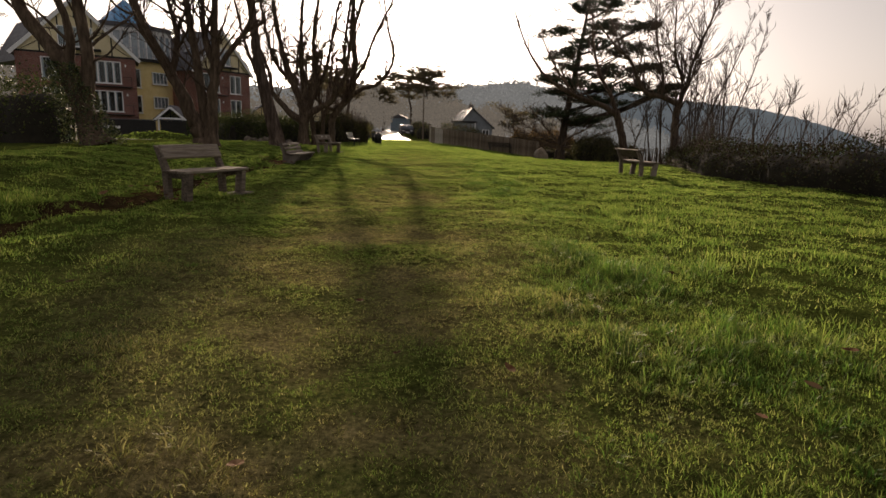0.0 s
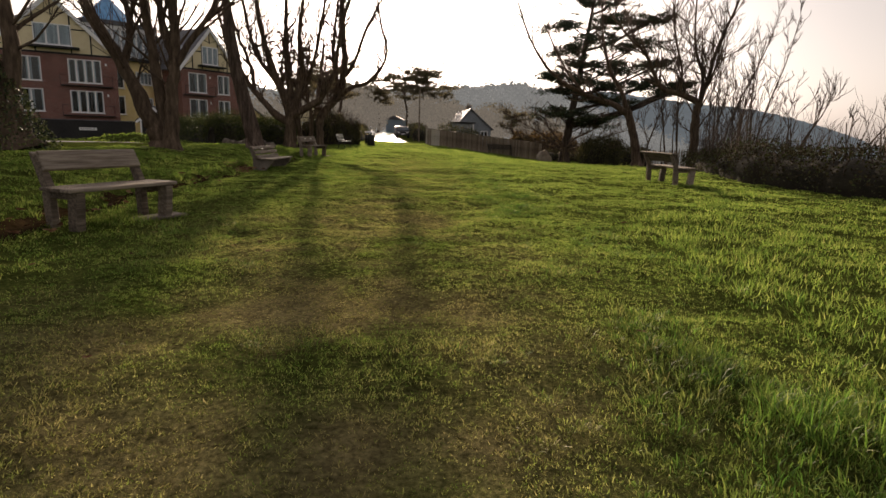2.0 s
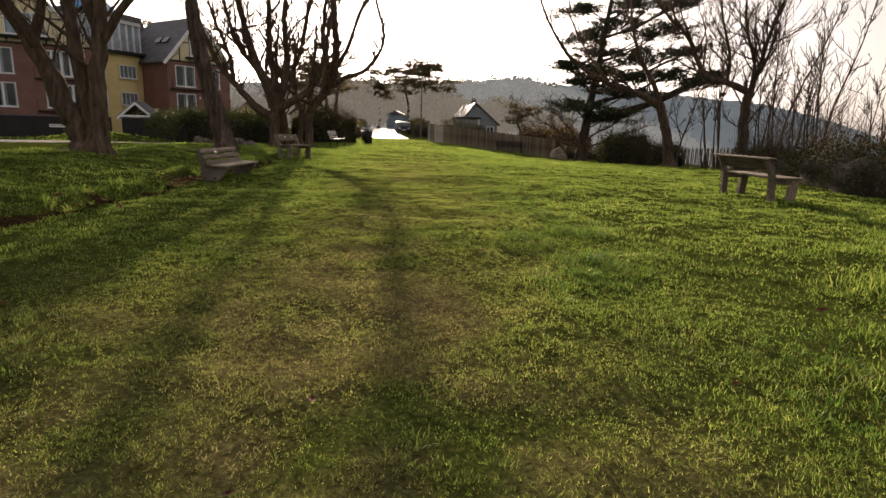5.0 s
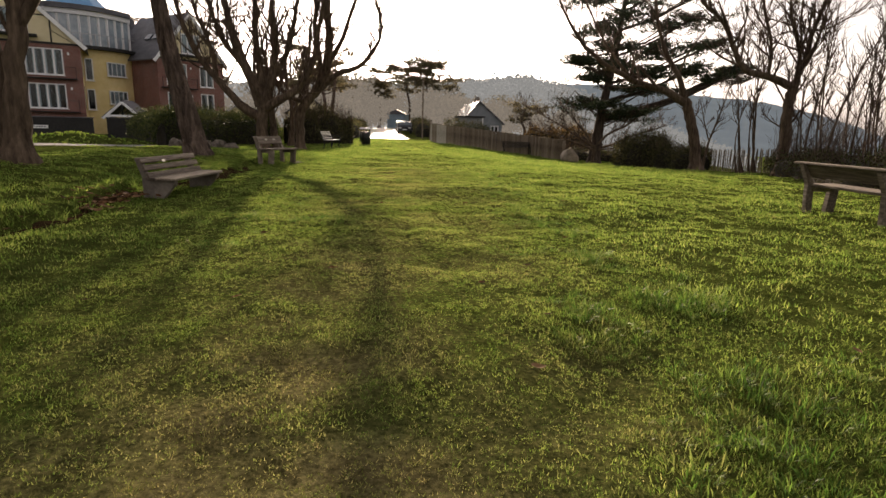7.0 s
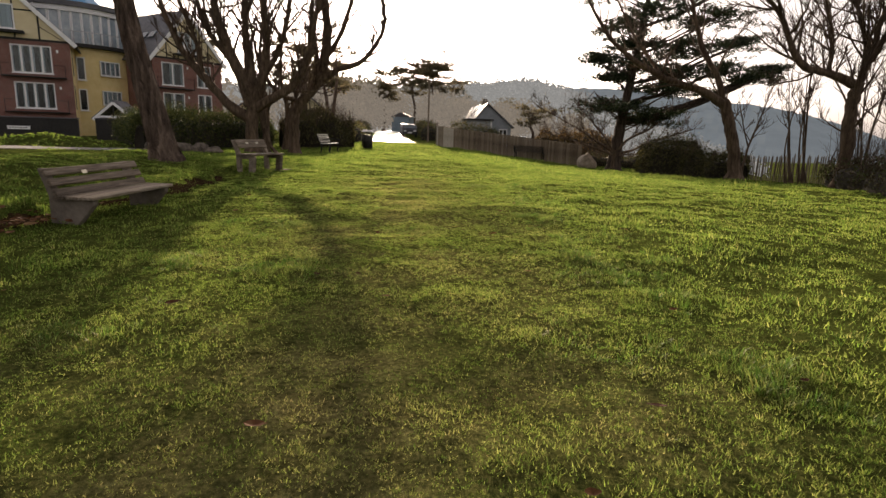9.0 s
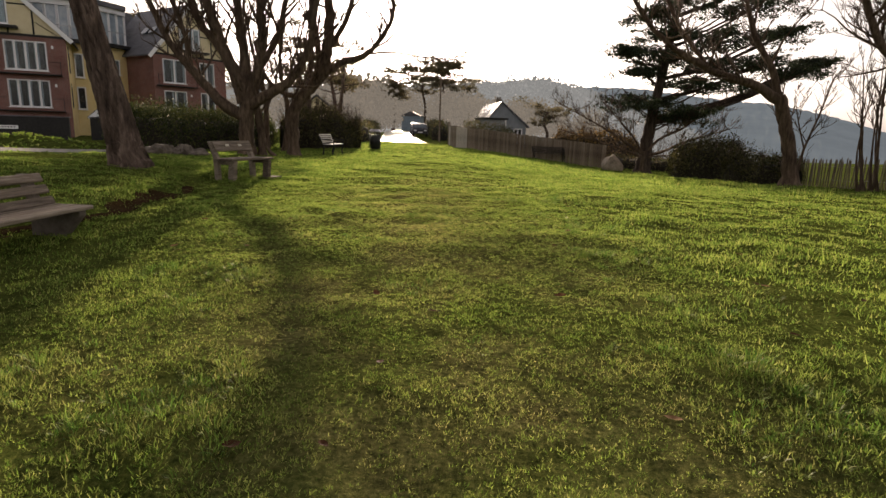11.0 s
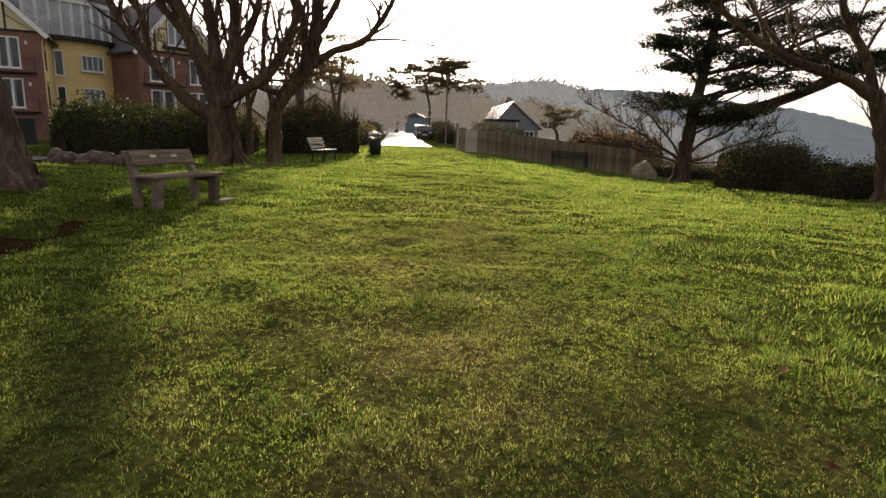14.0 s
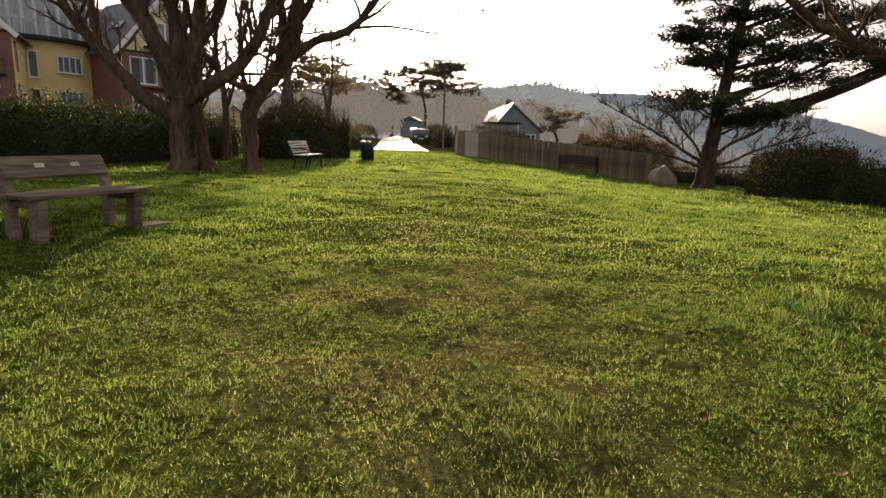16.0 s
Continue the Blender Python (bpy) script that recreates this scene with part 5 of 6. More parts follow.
aa = nrng.uniform(0, 2 * np.pi, n_)
zz_ = nrng.uniform(0, 2.2, n_) ** 1.0
rr_ = (0.42 + 0.25 * nrng.uniform(0, 1, n_)) * (1.25 - 0.3 * zz_)
iv = thing("ivy", pose(-10.0, 16.6, tz(-10.0, 16.6)), "ivy growing round the foot of the tree", "ivy")
lv, lf = leafcloud(n_, np.stack([-0.36 * zz_ + rr_ * np.cos(aa), rr_ * np.sin(aa), zz_ + 0.02], 1), 0.075)
tagged(bulk("foliage", lv, lf, LEAFIVY, iv), kind="stuff")

bare_tree("bare_tree", "large forked bare tree with rising limbs", (-8.4, 20.0), [
    ([(0, 0, 0), (-0.08, 0, 0.5), (-0.42, 0, 1.3), (-1.0, 0, 2.5), (-1.75, -0.2, 4.0), (-2.3, -0.4, 5.8)], 0.30, 0.10),
    ([(0.12, 0.05, 0), (0.1, 0.1, 1.0), (-0.05, 0.1, 2.6), (-0.35, 0.2, 4.6), (-0.5, 0.2, 7.0)], 0.22, 0.06),
    ([(0.3, 0, 0), (0.38, 0, 1.2), (0.55, 0.1, 2.8), (0.55, 0.2, 4.6), (0.7, 0.4, 7.2)], 0.24, 0.07),
    ([(0.5, 0.05, 2.3), (1.05, 0.2, 3.2), (1.6, 0.3, 4.0), (2.0, 0.5, 5.4)], 0.12, 0.04),
    ([(0.5, 0.1, 2.6), (0.2, 0.2, 3.8), (0.1, 0.3, 5.6)], 0.11, 0.04),
    ([(-0.9, 0, 2.3), (-0.8, 0.3, 3.6), (-1.3, 0.6, 5.4)], 0.13, 0.05)], 32, n1=7, n2=6, n3=4)


def pads(n, cx, cy, cz, rx, ry, rz):
    q = nrng.normal(size=(n, 3))
    q /= np.linalg.norm(q, axis=1)[:, None]
    q *= nrng.uniform(0.1, 1.0, n)[:, None] ** 0.5
    return np.stack([cx + q[:, 0] * rx, cy + q[:, 1] * ry, cz + q[:, 2] * rz], 1)


def conifer(name, label, base, trunk, r0, branches, leaf, per, size, seed, bark=PINEBARK, foliage=NEEDLE, lift=0.0, furrow=0.0):
    """A tree with needle pads: branches are (height share, bearing, reach, rise, pads)."""
    r = random.Random(seed)
    z0 = tz(base[0], base[1])
    root = thing(name, pose(base[0], base[1], z0 - 0.05), label, "tree")
    line = smoothline(trunk, 26 if furrow else 6, 0.006 if furrow else r0 * 0.08, r)
    m = len(line) - 1
    rads = [r0 * (1 - 0.8 * i / m) * r.uniform(0.985, 1.015) * (1 + (0.28 if furrow else 0.5) * math.exp(-max(line[i].z, 0) / 0.22)) for i in range(m + 1)]
    tr, br = Tubes(), Tubes()
    tr.add(line, rads, 64 if furrow else 12, furrow, 6.5)
    clouds = []
    for s, az, reach, rise, k in branches:
        i = min(int(s * m), m - 1)
        p = line[i].lerp(line[i + 1], s * m - i)
        d = Vector((math.sin(math.radians(az)), math.cos(math.radians(az)), rise))
        b = shoot(r, p, d, reach, 0.05, 0.10, 0.02, 7)
        rb = max(0.02, min(rads[i] * 0.45, 0.035 * reach))
        br.add(b, [rb * (1 - 0.8 * q / 7) for q in range(8)], 6)
        for q in range(k):
            t = r.uniform(0.4, 1.02) * 7
            i2 = min(int(t), 6)
            c = b[i2].lerp(b[i2 + 1], t - i2) + Vector((r.uniform(-1, 1), r.uniform(-1, 1), r.uniform(-0.05, 0.3))) * leaf * 0.7
            br.add([b[i2], (b[i2] + c) / 2 + Vector((0, 0, 0.05)), c], [0.02, 0.014, 0.008], 4)
            clouds.append(pads(per, c.x, c.y, c.z + 0.08, leaf * r.uniform(0.6, 1.2), leaf * r.uniform(0.6, 1.2), leaf * r.uniform(0.2, 0.48)))
            for w in range(6):
                e = c + Vector((r.uniform(-1, 1), r.uniform(-1, 1), r.uniform(-0.05, 0.25))) * leaf * 0.8
                br.add([c, e], [0.008, 0.003], 3)
    tr.make("trunk", bark, root)
    br.make("branchwork", bark, root)
    pl = np.concatenate(clouds)
    lv, lf = leafcloud(len(pl), pl, size, 0.3, 0.35)
    tagged(bulk("crown", lv, lf, foliage, root), kind="stuff")
    return root


rc = random.Random(77)
conifer("pine_tree", "leaning pine with deeply furrowed bark", (-7.8, 26.9), [(0.06, 0, -0.3), (-0.3, 0, 1.5), (-0.7, 0.05, 3.2), (-1.0, 0.1, 5.5), (-1.25, 0.2, 9.0), (-1.3, 0.2, 12)], 0.32,
        [(rc.uniform(0.62, 1.0), rc.uniform(0, 360), rc.uniform(1.5, 3.4), rc.uniform(0.0, 0.4), 4) for i in range(20)], 0.8, 150, 0.16, 41, furrow=0.26)

def layered_cypress(name, label, base, trunk, r0, plates, seed):
    """A cypress with flat plates of foliage: plates are (x, height, half width, thickness) about its foot."""
    r = random.Random(seed)
    root = thing(name, pose(base[0], base[1], tz(base[0], base[1]) - 0.05), label, "tree")
    line = smoothline(trunk, 8, 0.02, r)
    m = len(line) - 1
    rads = [r0 * (1 - 0.82 * i / m) * (1 + 0.5 * math.exp(-line[i].z / 0.22)) for i in range(m + 1)]
    tr, br = Tubes(), Tubes()
    tr.add(line, rads, 20, 0.14, 2.5)
    clouds = []
    for px, pz, hw, th in plates:
        for side in (-1, 0, 1):
            c = Vector((px + r.uniform(-0.3, 0.3) * hw, side * hw * 0.75 + r.uniform(-0.3, 0.3), pz + r.uniform(-0.2, 0.2)))
            away = c - Vector((0.5, 0, c.z))
            z0 = max(1.7, pz - 0.35 * away.length - 0.3)
            i = min(range(m + 1), key=lambda q: abs(line[q].z - z0))
            a = line[i]
            knee = a.lerp(c, 0.45) + Vector((0, 0, -0.05 * away.length))
            limb = smoothline([a, knee, c, c + (c - knee).normalized() * hw * 0.6], 4, 0.05, r)
            rb = min(rads[i] * 0.5, 0.03 + 0.013 * away.length)
            br.add(limb, [rb * (1 - 0.85 * q / (len(limb) - 1)) for q in range(len(limb))], 6)
            for q in range(int(7 + 6 * hw)):
                d = Vector((r.gauss(0, 0.55) * hw, r.gauss(0, 0.5) * hw, 0))
                e = c + d + Vector((0, 0, th * (r.uniform(-0.35, 0.5) - 0.25 * (d.length / hw) ** 2)))
                st = limb[r.randint(len(limb) // 2, len(limb) - 1)]
                br.add([st, st.lerp(e, 0.6) - Vector((0, 0, 0.06)), e], [0.022, 0.014, 0.006], 4)
                way = (e - st) * 0.25
                w = r.uniform(0.24, 0.5)
                clouds.append(pads(95, e.x, e.y, e.z, w, w, 0.13) + np.outer(nrng.uniform(-0.8, 1.2, 95), (way.x, way.y, 0.10)))
    tr.make("trunk", DARKBARK, root)
    br.make("branchwork", DARKBARK, root)
    pl = np.concatenate(clouds)
    lv, lf = leafcloud(len(pl), pl, 0.15, 0.34, 0.3)
    tagged(bulk("crown", lv, lf, NEEDLE, root), kind="stuff")
    return root


layered_cypress("cypress_tree", "spreading dark cypress with layered foliage", (9.0, 46.3),
                [(0, 0, 0), (0.1, 0, 1.6), (0.3, 0, 3.5), (0.75, 0, 6.5), (1.1, 0, 9.5), (1.5, 0, 12.3)], 0.38,
                [(-0.6, 3.7, 1.7, 0.6), (2.0, 3.2, 1.4, 0.6), (2.4, 4.6, 1.5, 0.6), (0.2, 5.9, 1.5, 0.5), (-1.3, 6.2, 0.8, 0.3), (-0.5, 5.2, 0.9, 0.3), (0.6, 7.1, 1.2, 0.7),
                 (-0.2, 8.2, 1.3, 0.6), (3.1, 7.1, 2.0, 0.9), (2.9, 5.8, 1.5, 0.7), (5.5, 5.9, 0.9, 0.5), (6.3, 7.3, 1.1, 0.5), (7.2, 5.5, 1.1, 0.4), (8.2, 6.0, 0.9, 0.4),
                 (4.6, 8.6, 1.6, 0.6), (1.8, 8.9, 1.5, 0.8), (-0.6, 9.8, 1.1, 0.5), (2.6, 10.3, 1.5, 0.7), (5.4, 10.2, 1.3, 0.5), (1.2, 11.4, 1.3, 0.7), (3.4, 11.8, 1.3, 0.6)], 42)
# low bare limbs of the cypress
bare_tree("leafless_understorey_tree", "low spreading bare tree growing against the cypress", (8.85, 46.0), [
    ([(0, 0, 0), (0.05, 0, 0.6), (0.05, 0, 1.2)], 0.14, 0.12),
    ([(0.0, 0, 0.9), (-0.7, 0, 1.15), (-1.8, 0.1, 1.5), (-3.0, 0.1, 1.8), (-4.4, 0.1, 2.2)], 0.08, 0.02),
    ([(0.0, 0, 1.1), (-0.9, 0.1, 1.6), (-2.0, 0.2, 2.3), (-3.2, 0.2, 2.9), (-4.6, 0.2, 3.6)], 0.08, 0.02),
    ([(0.0, 0, 1.1), (-0.6, -0.2, 1.9), (-1.6, -0.3, 2.9), (-2.4, -0.3, 3.7)], 0.07, 0.02),
    ([(0.1, 0, 1.0), (1.0, 0, 1.2), (2.0, 0, 1.7), (3.2, 0, 2.1), (4.4, 0, 2.5)], 0.09, 0.03),
    ([(0.1, 0, 1.1), (0.9, 0.1, 1.9), (1.9, 0.1, 2.4), (3.0, 0.1, 3.2), (4.4, 0.1, 3.8)], 0.09, 0.03),
    ([(0.1, 0, 0.9), (0.9, -0.2, 1.0), (1.8, -0.2, 1.1), (2.7, -0.2, 1.5)], 0.06, 0.02)], 33, n1=13, n2=6, n3=3, len1=1.3, start=0.25)

bare_tree("arching_tree", "bare tree with a long limb arching over the lawn", (10.9, 35.6), [
    ([(0, 0, 0), (-0.15, 0, 1.1), (-0.45, 0, 2.2), (-0.8, 0, 3.1)], 0.26, 0.20),
    ([(-0.75, 0, 2.95), (-1.7, 0, 3.45), (-3.2, 0, 3.9), (-4.9, -0.1, 4.8), (-6.2, -0.1, 6.3), (-7.2, 0, 8.6)], 0.19, 0.035),
    ([(-0.8, 0, 3.0), (-1.1, 0.1, 4.0), (-1.9, 0.2, 5.3), (-2.4, 0.2, 7.0), (-2.6, 0.2, 8.6)], 0.15, 0.04),
    ([(-3.2, 0, 3.9), (-4.4, 0.1, 5.3), (-5.6, 0.2, 7.4)], 0.08, 0.03)], 34, n1=7, n2=5, n3=4, len1=1.8, start=0.2)
bare_tree("sapling", "slender bare sapling by the paling", (11.6, 36.6), [
    ([(0, 0, 0), (0.2, 0, 1.4), (0.55, 0, 2.6), (0.9, 0, 4.0)], 0.06, 0.02),
    ([(0.2, 0, 1.4), (-0.1, 0, 2.2), (-0.4, 0, 3.2)], 0.035, 0.015)], 35, n1=8, n2=4, n3=3, len1=1.2)

bare_tree("bare_thorn_tree", "upright bare tree above the cliff-top thicket", (11.9, 30.8), [
    ([(0, 0, 0), (0.05, 0, 1.2), (0.0, 0, 2.6), (0.1, 0, 3.3)], 0.21, 0.17),
    ([(0.05, 0, 3.2), (-0.9, 0, 3.55), (-1.8, 0, 3.8), (-2.6, 0, 5.2), (-3.4, 0, 5.9), (-4.4, 0.1, 7.0)], 0.15, 0.04),
    ([(0.1, 0, 3.2), (0.4, 0.1, 4.2), (0.7, 0.2, 5.6), (1.4, 0.2, 7.6), (1.9, 0.2, 9.4)], 0.12, 0.03),
    ([(0.1, 0, 3.2), (0.1, 0, 4.4), (-0.4, 0, 5.8), (-0.6, 0, 8.0)], 0.09, 0.03),
    ([(-0.9, 0, 3.55), (-0.8, 0.2, 4.6), (-1.3, 0.3, 6.4), (-1.5, 0.3, 8.4)], 0.08, 0.02)], 36, n1=12, n2=7, n3=5, len1=2.0, start=0.12)
for i, (x, y, l1, h) in enumerate(((12.6, 29.6, 1.5, 7.5), (13.2, 27.8, 0.9, 6.5), (12.2, 33.2, -0.3, 5.6), (13.3, 31.8, 0.4, 5.5), (13.6, 25.5, 0.9, 3.4), (12.6, 23.6, 0.5, 2.9), (11.4, 32.6, -0.4, 3.6), (14.2, 23.0, 0.9, 2.7), (13.2, 20.0, 0.5, 2.3), (13.8, 18.0, 0.4, 2.1), (12.9, 28.6, 0.2, 4.4), (12.3, 26.8, -0.3, 3.2))):
    bare_tree("bare_shrub_stems", "thin upright stems of a leafless shrub", (x, y), [
        ([(0, 0, 0), (l1 * 0.35, 0.1, h * 0.35), (l1, 0, h * 0.7), (l1 * 1.4, 0, h)], 0.05, 0.010),
        ([(0.15, 0.1, 0), (-0.1, 0.2, h * 0.3), (-0.3, 0.2, h * 0.75)], 0.05, 0.012),
        ([(-0.2, -0.1, 0), (-0.4, -0.1, h * 0.35), (-0.2, 0, h * 0.8)], 0.04, 0.01)], 60 + i, n1=6, n2=5, n3=2, len1=1.3, up=0.14, spread=0.7, start=0.2)

bare_tree("many_stemmed_tree", "old many-stemmed bare tree with sweeping limbs", (-8.95, 36.8), [
    ([(0, 0, 0), (0.0, 0, 1.2), (0.1, 0, 2.2)], 0.26, 0.25),
    ([(-0.1, 0, 1.5), (-1.0, 0, 2.1), (-2.0, 0, 3.2), (-2.9, 0, 4.4), (-3.6, 0, 6.2)], 0.228, 0.06),
    ([(0.0, 0, 2.0), (-0.4, 0, 3.2), (-1.0, 0, 4.6), (-1.5, 0, 6.5), (-1.8, 0, 8.5)], 0.288, 0.06),
    ([(0.1, 0, 2.0), (0.0, 0.2, 3.4), (-0.2, 0.2, 5.2), (-0.1, 0.2, 8.0)], 0.240, 0.06),
    ([(0.1, 0, 2.0), (0.5, 0.1, 3.2), (0.7, 0.1, 4.6), (0.6, 0.1, 6.2), (0.9, 0.1, 8.6)], 0.240, 0.06),
    ([(0.2, 0, 1.9), (1.0, -0.1, 2.35), (1.8, -0.1, 2.9), (2.4, 0, 3.9), (2.7, 0, 5.2), (3.2, 0, 7.4)], 0.228, 0.06),
    ([(0.52, 0.25, 0), (0.46, 0.25, 1.0), (0.3, 0.2, 2.0)], 0.15, 0.13),
    ([(1.0, 0.2, 0), (0.65, 0.2, 0.5), (0.5, 0.2, 1.6), (0.3, 0.1, 2.3)], 0.072, 0.06),
    ([(-0.3, 0, 2.9), (-1.0, 0.2, 4.0), (-1.9, 0.3, 5.2), (-2.5, 0.3, 7.6)], 0.156, 0.05),
    ([(0.5, 0.1, 3.2), (1.2, 0.3, 4.4), (1.6, 0.3, 6.0), (2.0, 0.3, 8.0)], 0.144, 0.05),
    ([(-2.0, 0, 3.2), (-2.2, 0, 4.6), (-2.9, 0, 6.4)], 0.112, 0.045)], 37, n1=9, n2=6, n3=4, len1=2.1, start=0.25, tall=2.4)
bare_tree("leaning_tree", "bare tree bending over towards the lane", (-7.45, 37.9), [
    ([(0, 0, 0), (0.0, 0, 1.0), (0.0, 0, 1.7), (0.45, 0, 2.4), (1.05, 0, 3.1)], 0.215, 0.22),
    ([(1.0, 0, 3.0), (1.35, 0, 4.0), (1.5, 0, 5.4), (1.35, 0, 7.0), (1.4, 0, 9.0)], 0.24, 0.11),
    ([(1.0, 0, 3.05), (1.0, 0.1, 4.2), (0.8, 0.1, 5.6), (0.95, 0.1, 7.4)], 0.15, 0.07),
    ([(1.05, 0, 3.1), (1.9, 0, 3.65), (2.8, 0, 3.95), (3.4, 0, 4.5), (3.85, 0, 5.3), (3.9, 0, 6.2), (3.6, 0, 7.2)], 0.15, 0.05),
    ([(2.8, 0, 4.0), (3.9, 0, 4.1), (5.2, 0, 3.95), (6.4, 0, 3.9)], 0.05, 0.012),
    ([(1.35, 0, 4.0), (2.1, 0, 5.2), (2.6, 0, 6.6), (3.2, 0, 7.8)], 0.13, 0.05),
    ([(0.2, 0, 2.3), (-0.6, 0, 2.6), (-1.4, 0, 3.6), (-1.8, 0, 5.6)], 0.12, 0.04)], 38, n1=7, n2=5, n3=4, len1=1.8, start=0.3, tall=1.8)
for i, (x, y, h) in enumerate(((-10.2, 40.5, 7), (-9.0, 42.0, 6.5), (-10.6, 43.8, 7.5))):
    bare_tree("bare_tree", "slim dark bare tree behind the old stems", (x, y), [
        ([(0, 0, 0), (0.1, 0, h * 0.3), (-0.2, 0, h * 0.6), (0.1, 0, h)], 0.16, 0.04),
        ([(0.08, 0, h * 0.25), (0.7, 0, h * 0.5), (1.1, 0, h * 0.85)], 0.09, 0.03)], 80 + i, n1=7, n2=4, n3=3, len1=1.7)
conifer("pine_tree", "tall pine behind the dark bush", (-10.6, 52), [(0, 0, 0), (0.0, 0, 3), (0.3, 0, 5.5), (0.6, 0, 8.5)], 0.32,
        [(rc.uniform(0.5, 1.0), rc.uniform(0, 360), rc.uniform(1.2, 3.0), rc.uniform(-0.05, 0.3), 3) for i in range(14)], 0.7, 60, 0.18, 43, PINEBARK, FARPINE)
conifer("pine_tree", "open-crowned pine beside the lane", (-10.2, 60), [(0, 0, 0), (0.0, 0, 2.5), (0.3, 0, 5.0), (0.2, 0, 7.4)], 0.22,
        [(rc.uniform(0.5, 1.0), rc.uniform(0, 360), rc.uniform(1.2, 2.6), rc.uniform(-0.05, 0.3), 3) for i in range(13)], 0.65, 50, 0.18, 44, PINEBARK, FARPINE)
for i, (x, y, h, k) in enumerate(((-4.0, 118, 12.0, 40), (-7.8, 121, 11.4, 36), (-13.6, 124, 10.8, 34), (-16.5, 112, 9.2, 18), (-0.6, 121, 9.0, 12), (12.0, 105, 5.2, 12), (-22, 118, 12, 18))):
    conifer("umbrella_pine", "far flat-topped pine against the bright sky", (x, y), [(0, 0, 0), (0.3, 0, h * 0.35), (-0.3, 0, h * 0.65), (0.2, 0, h)], 0.30,
            [(rc.uniform(0.55, 0.98), rc.uniform(0, 360), rc.uniform(1.8, 5.0), rc.uniform(0.05, 0.35), 6) for q in range(k)], 1.15, 36, 0.40, 90 + i, TWIG, FARPINE)
for i, (x, y, h) in enumerate(((-52, 84, 14), (-45, 92, 15), (-36, 96, 15), (-22, 92, 12), (-16, 84, 9), (-60, 74, 13))):
    conifer("background_pine", "dark pine standing behind the flats", (x, y), [(0, 0, 0), (0.2, 0, h * 0.4), (-0.2, 0, h * 0.7), (0.2, 0, h)], 0.3,
            [(rc.uniform(0.4, 1.0), rc.uniform(0, 360), rc.uniform(1.6, 4.0), rc.uniform(0.0, 0.3), 4) for q in range(20)], 1.1, 40, 0.4, 110 + i, PINEBARK, FARPINE)


# ---- distance ----
def wood(name, label, boxes, n, size, seed):
    """Far woodland: many small clumps of foliage over a dark inside."""
    r = random.Random(seed)
    pl, core_v, core_f = [], [], []
    for x0, x1, y0, y1, h in boxes:
        m = int((x1 - x0) * 0.7) + 3
        for i in range(m):
            cx, cy = r.uniform(x0, x1), r.uniform(y0, y1)
            hh = h * r.uniform(0.6, 1.1)
            w = hh * r.uniform(0.32, 0.5)
            pl.append(pads(n, cx, cy, tz(cx, cy) + hh * 0.55, w, w, hh * 0.5))
    p = np.concatenate(pl)
    lv, lf = leafcloud(len(p), p, size, 0.6)
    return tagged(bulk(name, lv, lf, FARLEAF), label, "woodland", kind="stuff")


wood("far_woods", "bare woodland beyond the lane, its haze painted as glow", [(-30, -9, 128, 150, 9.5), (-7, 6, 112, 135, 7.5), (4, 24, 108, 140, 7.5), (-4, 9, 96, 106, 6.0), (-24, -12, 96, 112, 8.0)], 460, 0.56, 3)
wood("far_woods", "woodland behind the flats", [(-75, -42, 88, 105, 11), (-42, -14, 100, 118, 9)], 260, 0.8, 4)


def ridge(name, label, material, dist, prof, rough_h, depth, foot=-16, cover=0):
    """A far hill: prof gives (bearing, height angle) along its crest."""
    az = np.linspace(prof[0][0], prof[-1][0], 420)
    el = np.interp(az, [p[0] for p in prof], [p[1] for p in prof])
    k = np.exp(-np.linspace(-2, 2, 31) ** 2)
    el = np.convolve(np.pad(el, 15, 'edge'), k / k.sum(), 'valid')
    rows = []
    m = 26
    for j in range(m + 1):
        s = j / m
        d = dist * (1 - depth * (1 - s))
        z = 1.2 + (dist * np.tan(np.radians(el)) - foot) * (s ** 0.8) + foot
        nz = np.array([noise.noise(Vector((a * 1.7, j * 0.55, dist * 0.01))) + 0.7 * noise.noise(Vector((a * 6, j * 1.8, 3))) for a in az])
        z = z + nz * rough_h * (0.4 + 0.6 * s)
        rows.append(np.stack([np.sin(np.radians(az)) * d, np.cos(np.radians(az)) * d, z], 1))
    v = np.concatenate(rows)
    n = len(az)
    ii = (np.arange(m)[:, None] * n + np.arange(n - 1)[None]).ravel()
    f = np.stack([ii, ii + 1, ii + 1 + n, ii + n], 1)
    hill = tagged(bulk(name, v, f, material, None, None, True), label, "hill", kind="structure")
    if cover:
        pick = v[nrng.integers(n * 8, len(v), cover)]
        pick = np.repeat(pick, 14, 0) + nrng.normal(size=(cover * 14, 3)) * np.array([2.8, 2.8, 0.9]) + np.array([0, 0, 0.5])
        lv, lf = leafcloud(len(pick), pick, 1.5, 0.7)
        tagged(bulk("far_woods", lv, lf, HILLTREE), "woodland covering the hill, its haze painted as glow", "woodland", kind="stuff")
    return hill


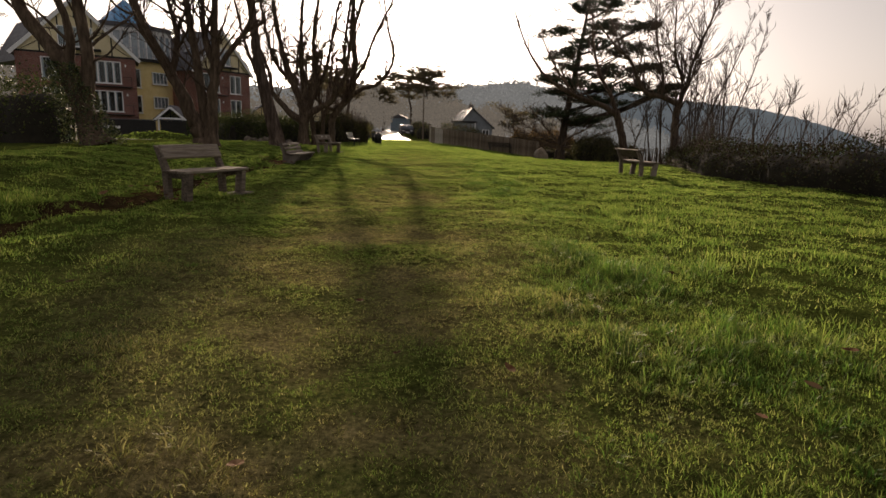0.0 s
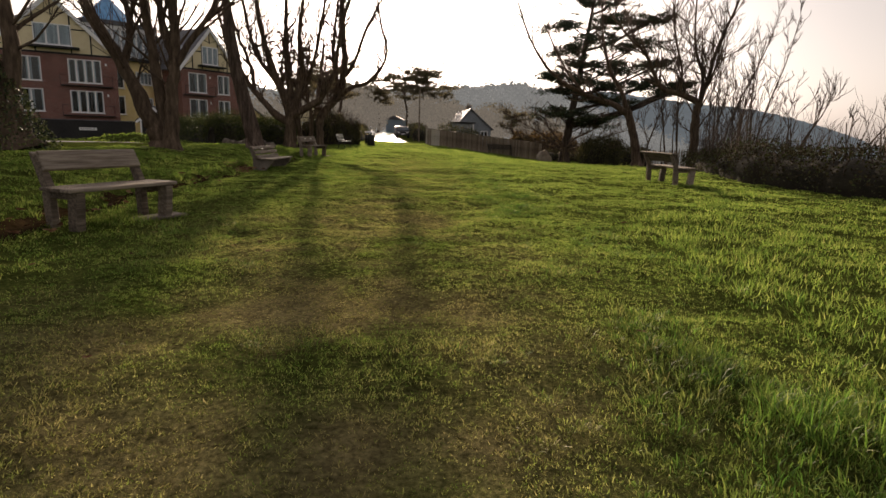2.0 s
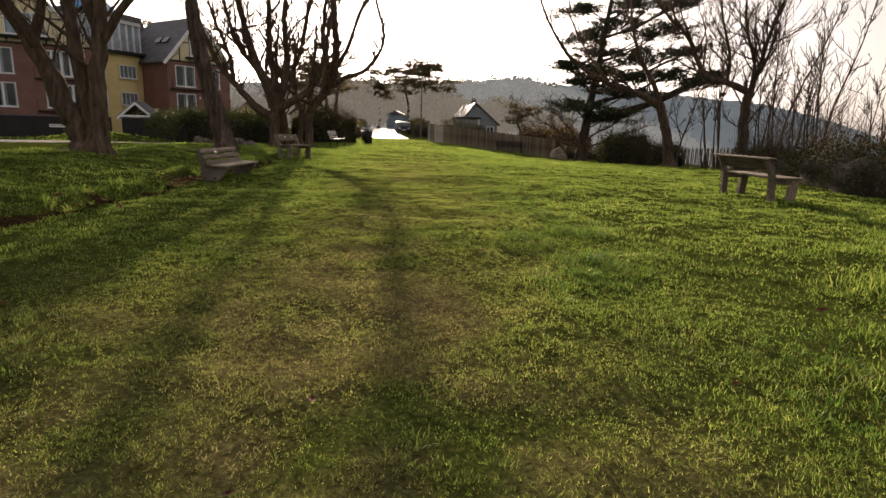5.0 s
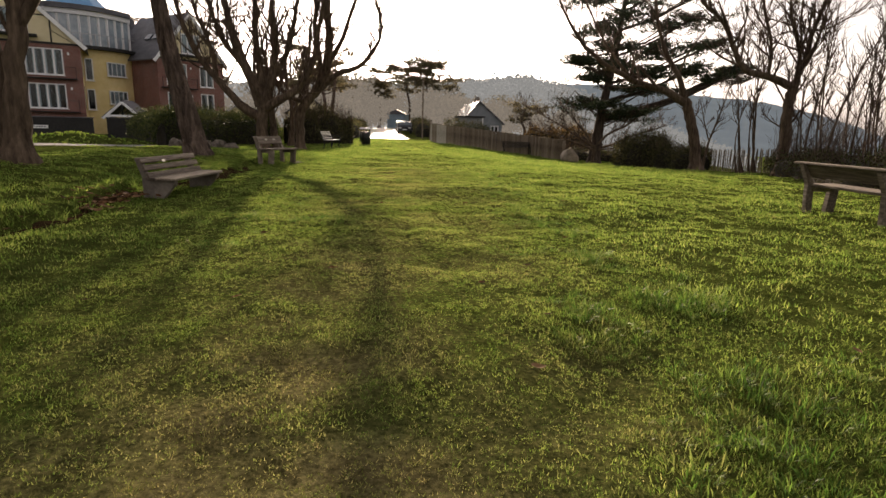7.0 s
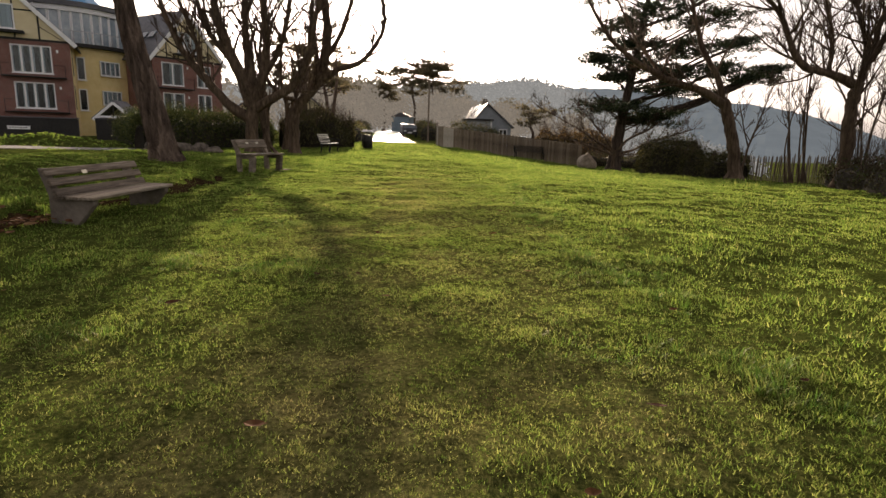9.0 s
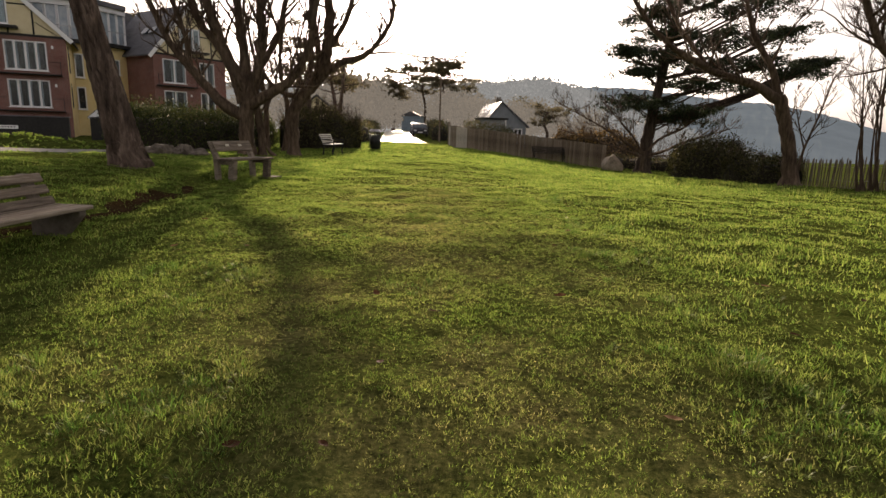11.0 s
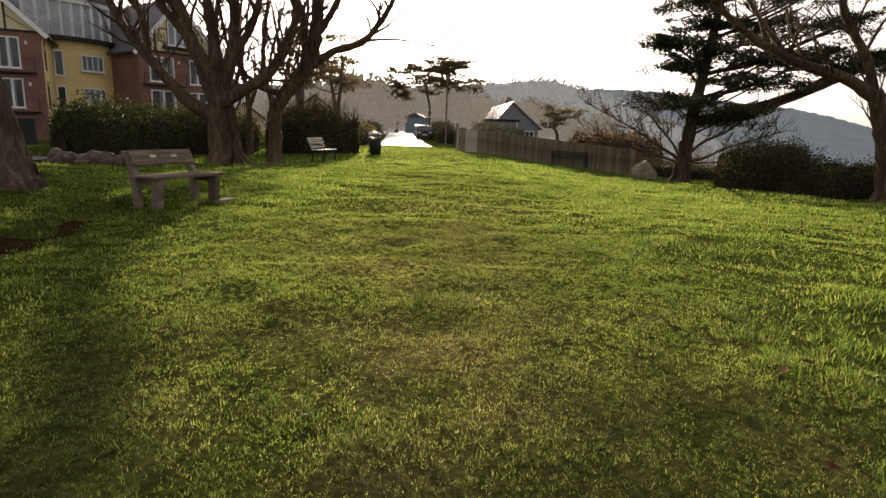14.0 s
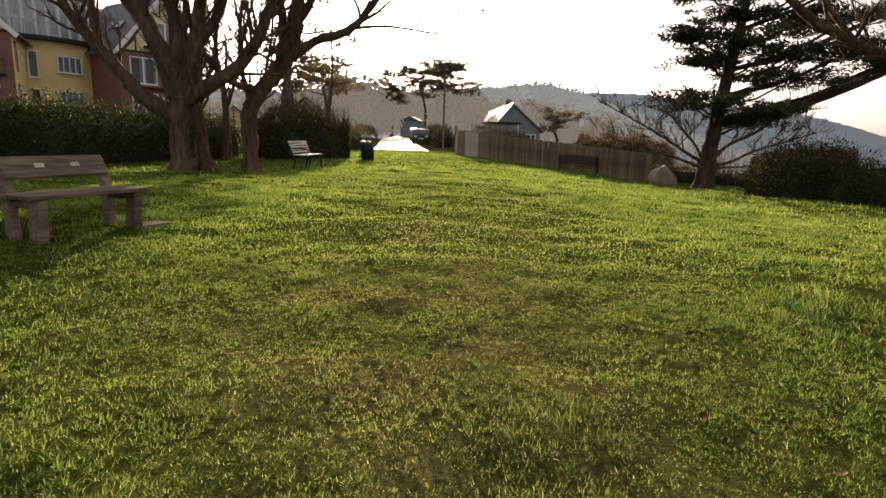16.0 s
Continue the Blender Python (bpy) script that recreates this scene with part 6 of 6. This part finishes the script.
ridge("backdrop_headland", "smooth headland falling to the sea, its haze painted as glow", HILLG, 900, [(-8, 3.0), (5, 4.0), (12, 4.2), (16, 4.1), (22, 3.3), (27, 2.8), (30.5, 2.1), (33, 1.3), (35.4, 0.5), (37, -0.3), (40, -1.0)], 1.6, 0.5, -30)
ridge("backdrop_wooded_hill", "wooded hill above the bungalow, its haze painted as glow", HILLW, 330, [(-70, 3.2), (-40, 3.2), (-14, 3.4), (-6, 3.8), (0, 4.1), (3, 4.4), (5.6, 4.75), (9, 4.4), (12, 3.4), (15, 2.2), (18, 1.0), (22, -0.5), (26, -2)], 1.2, 0.45, -12, 3200)

# ---- litter of leaves ----
lm = bmesh.new()
pts = [(0, -0.05), (0.025, -0.03), (0.032, 0.0), (0.02, 0.035), (0, 0.06), (-0.02, 0.035), (-0.032, 0.0), (-0.025, -0.03)]
vc = [lm.verts.new((x, y, 0.006 + 9 * x * x + 3 * y * y)) for x, y in pts]
ctr = lm.verts.new((0, 0, 0.004))
for i in range(8):
    lm.faces.new((vc[i], vc[(i + 1) % 8], ctr))
leafmesh = bpy.data.meshes.new("fallen_leaf")
lm.to_mesh(leafmesh)
lm.free()
leafmesh.materials.append(DEADLEAF)
for i in range(90):
    y = rng.uniform(1.5, 27)
    x = rng.uniform(-3.2, 3.4) - 0.04 * y
    ob = new("fallen_leaf", leafmesh)
    k = rng.uniform(0.45, 0.95)
    ob.matrix_world = pose(x, y, tz(x, y) + 0.012 + 0.02 * rng.random(), rng.uniform(-12, 12), rng.uniform(-12, 12), rng.uniform(0, 360)) @ Matrix.Diagonal((k, k, k, 1))
    tagged(ob, "curled dead brown leaf lying on the grass", "leaf", "fallen leaves on the lawn")
for i in range(170):
    y = rng.choice((rng.uniform(8.0, 12.5), rng.uniform(12.0, 20.5), rng.gauss(17.7, 0.7), rng.gauss(17.7, 0.7)))
    x = float(lip(y)) + rng.gauss(0.10, 0.2)
    ob = new("fallen_leaf", leafmesh)
    k = rng.uniform(0.8, 1.4)
    ob.matrix_world = pose(x, y, tz(x, y) + 0.045 + 0.02 * rng.random(), rng.uniform(-18, 18), rng.uniform(-18, 18), rng.uniform(0, 360)) @ Matrix.Diagonal((k, k, k, 1))
    tagged(ob, "dead brown leaf drifted along the foot of the bank", "leaf", "fallen leaves along the bank")
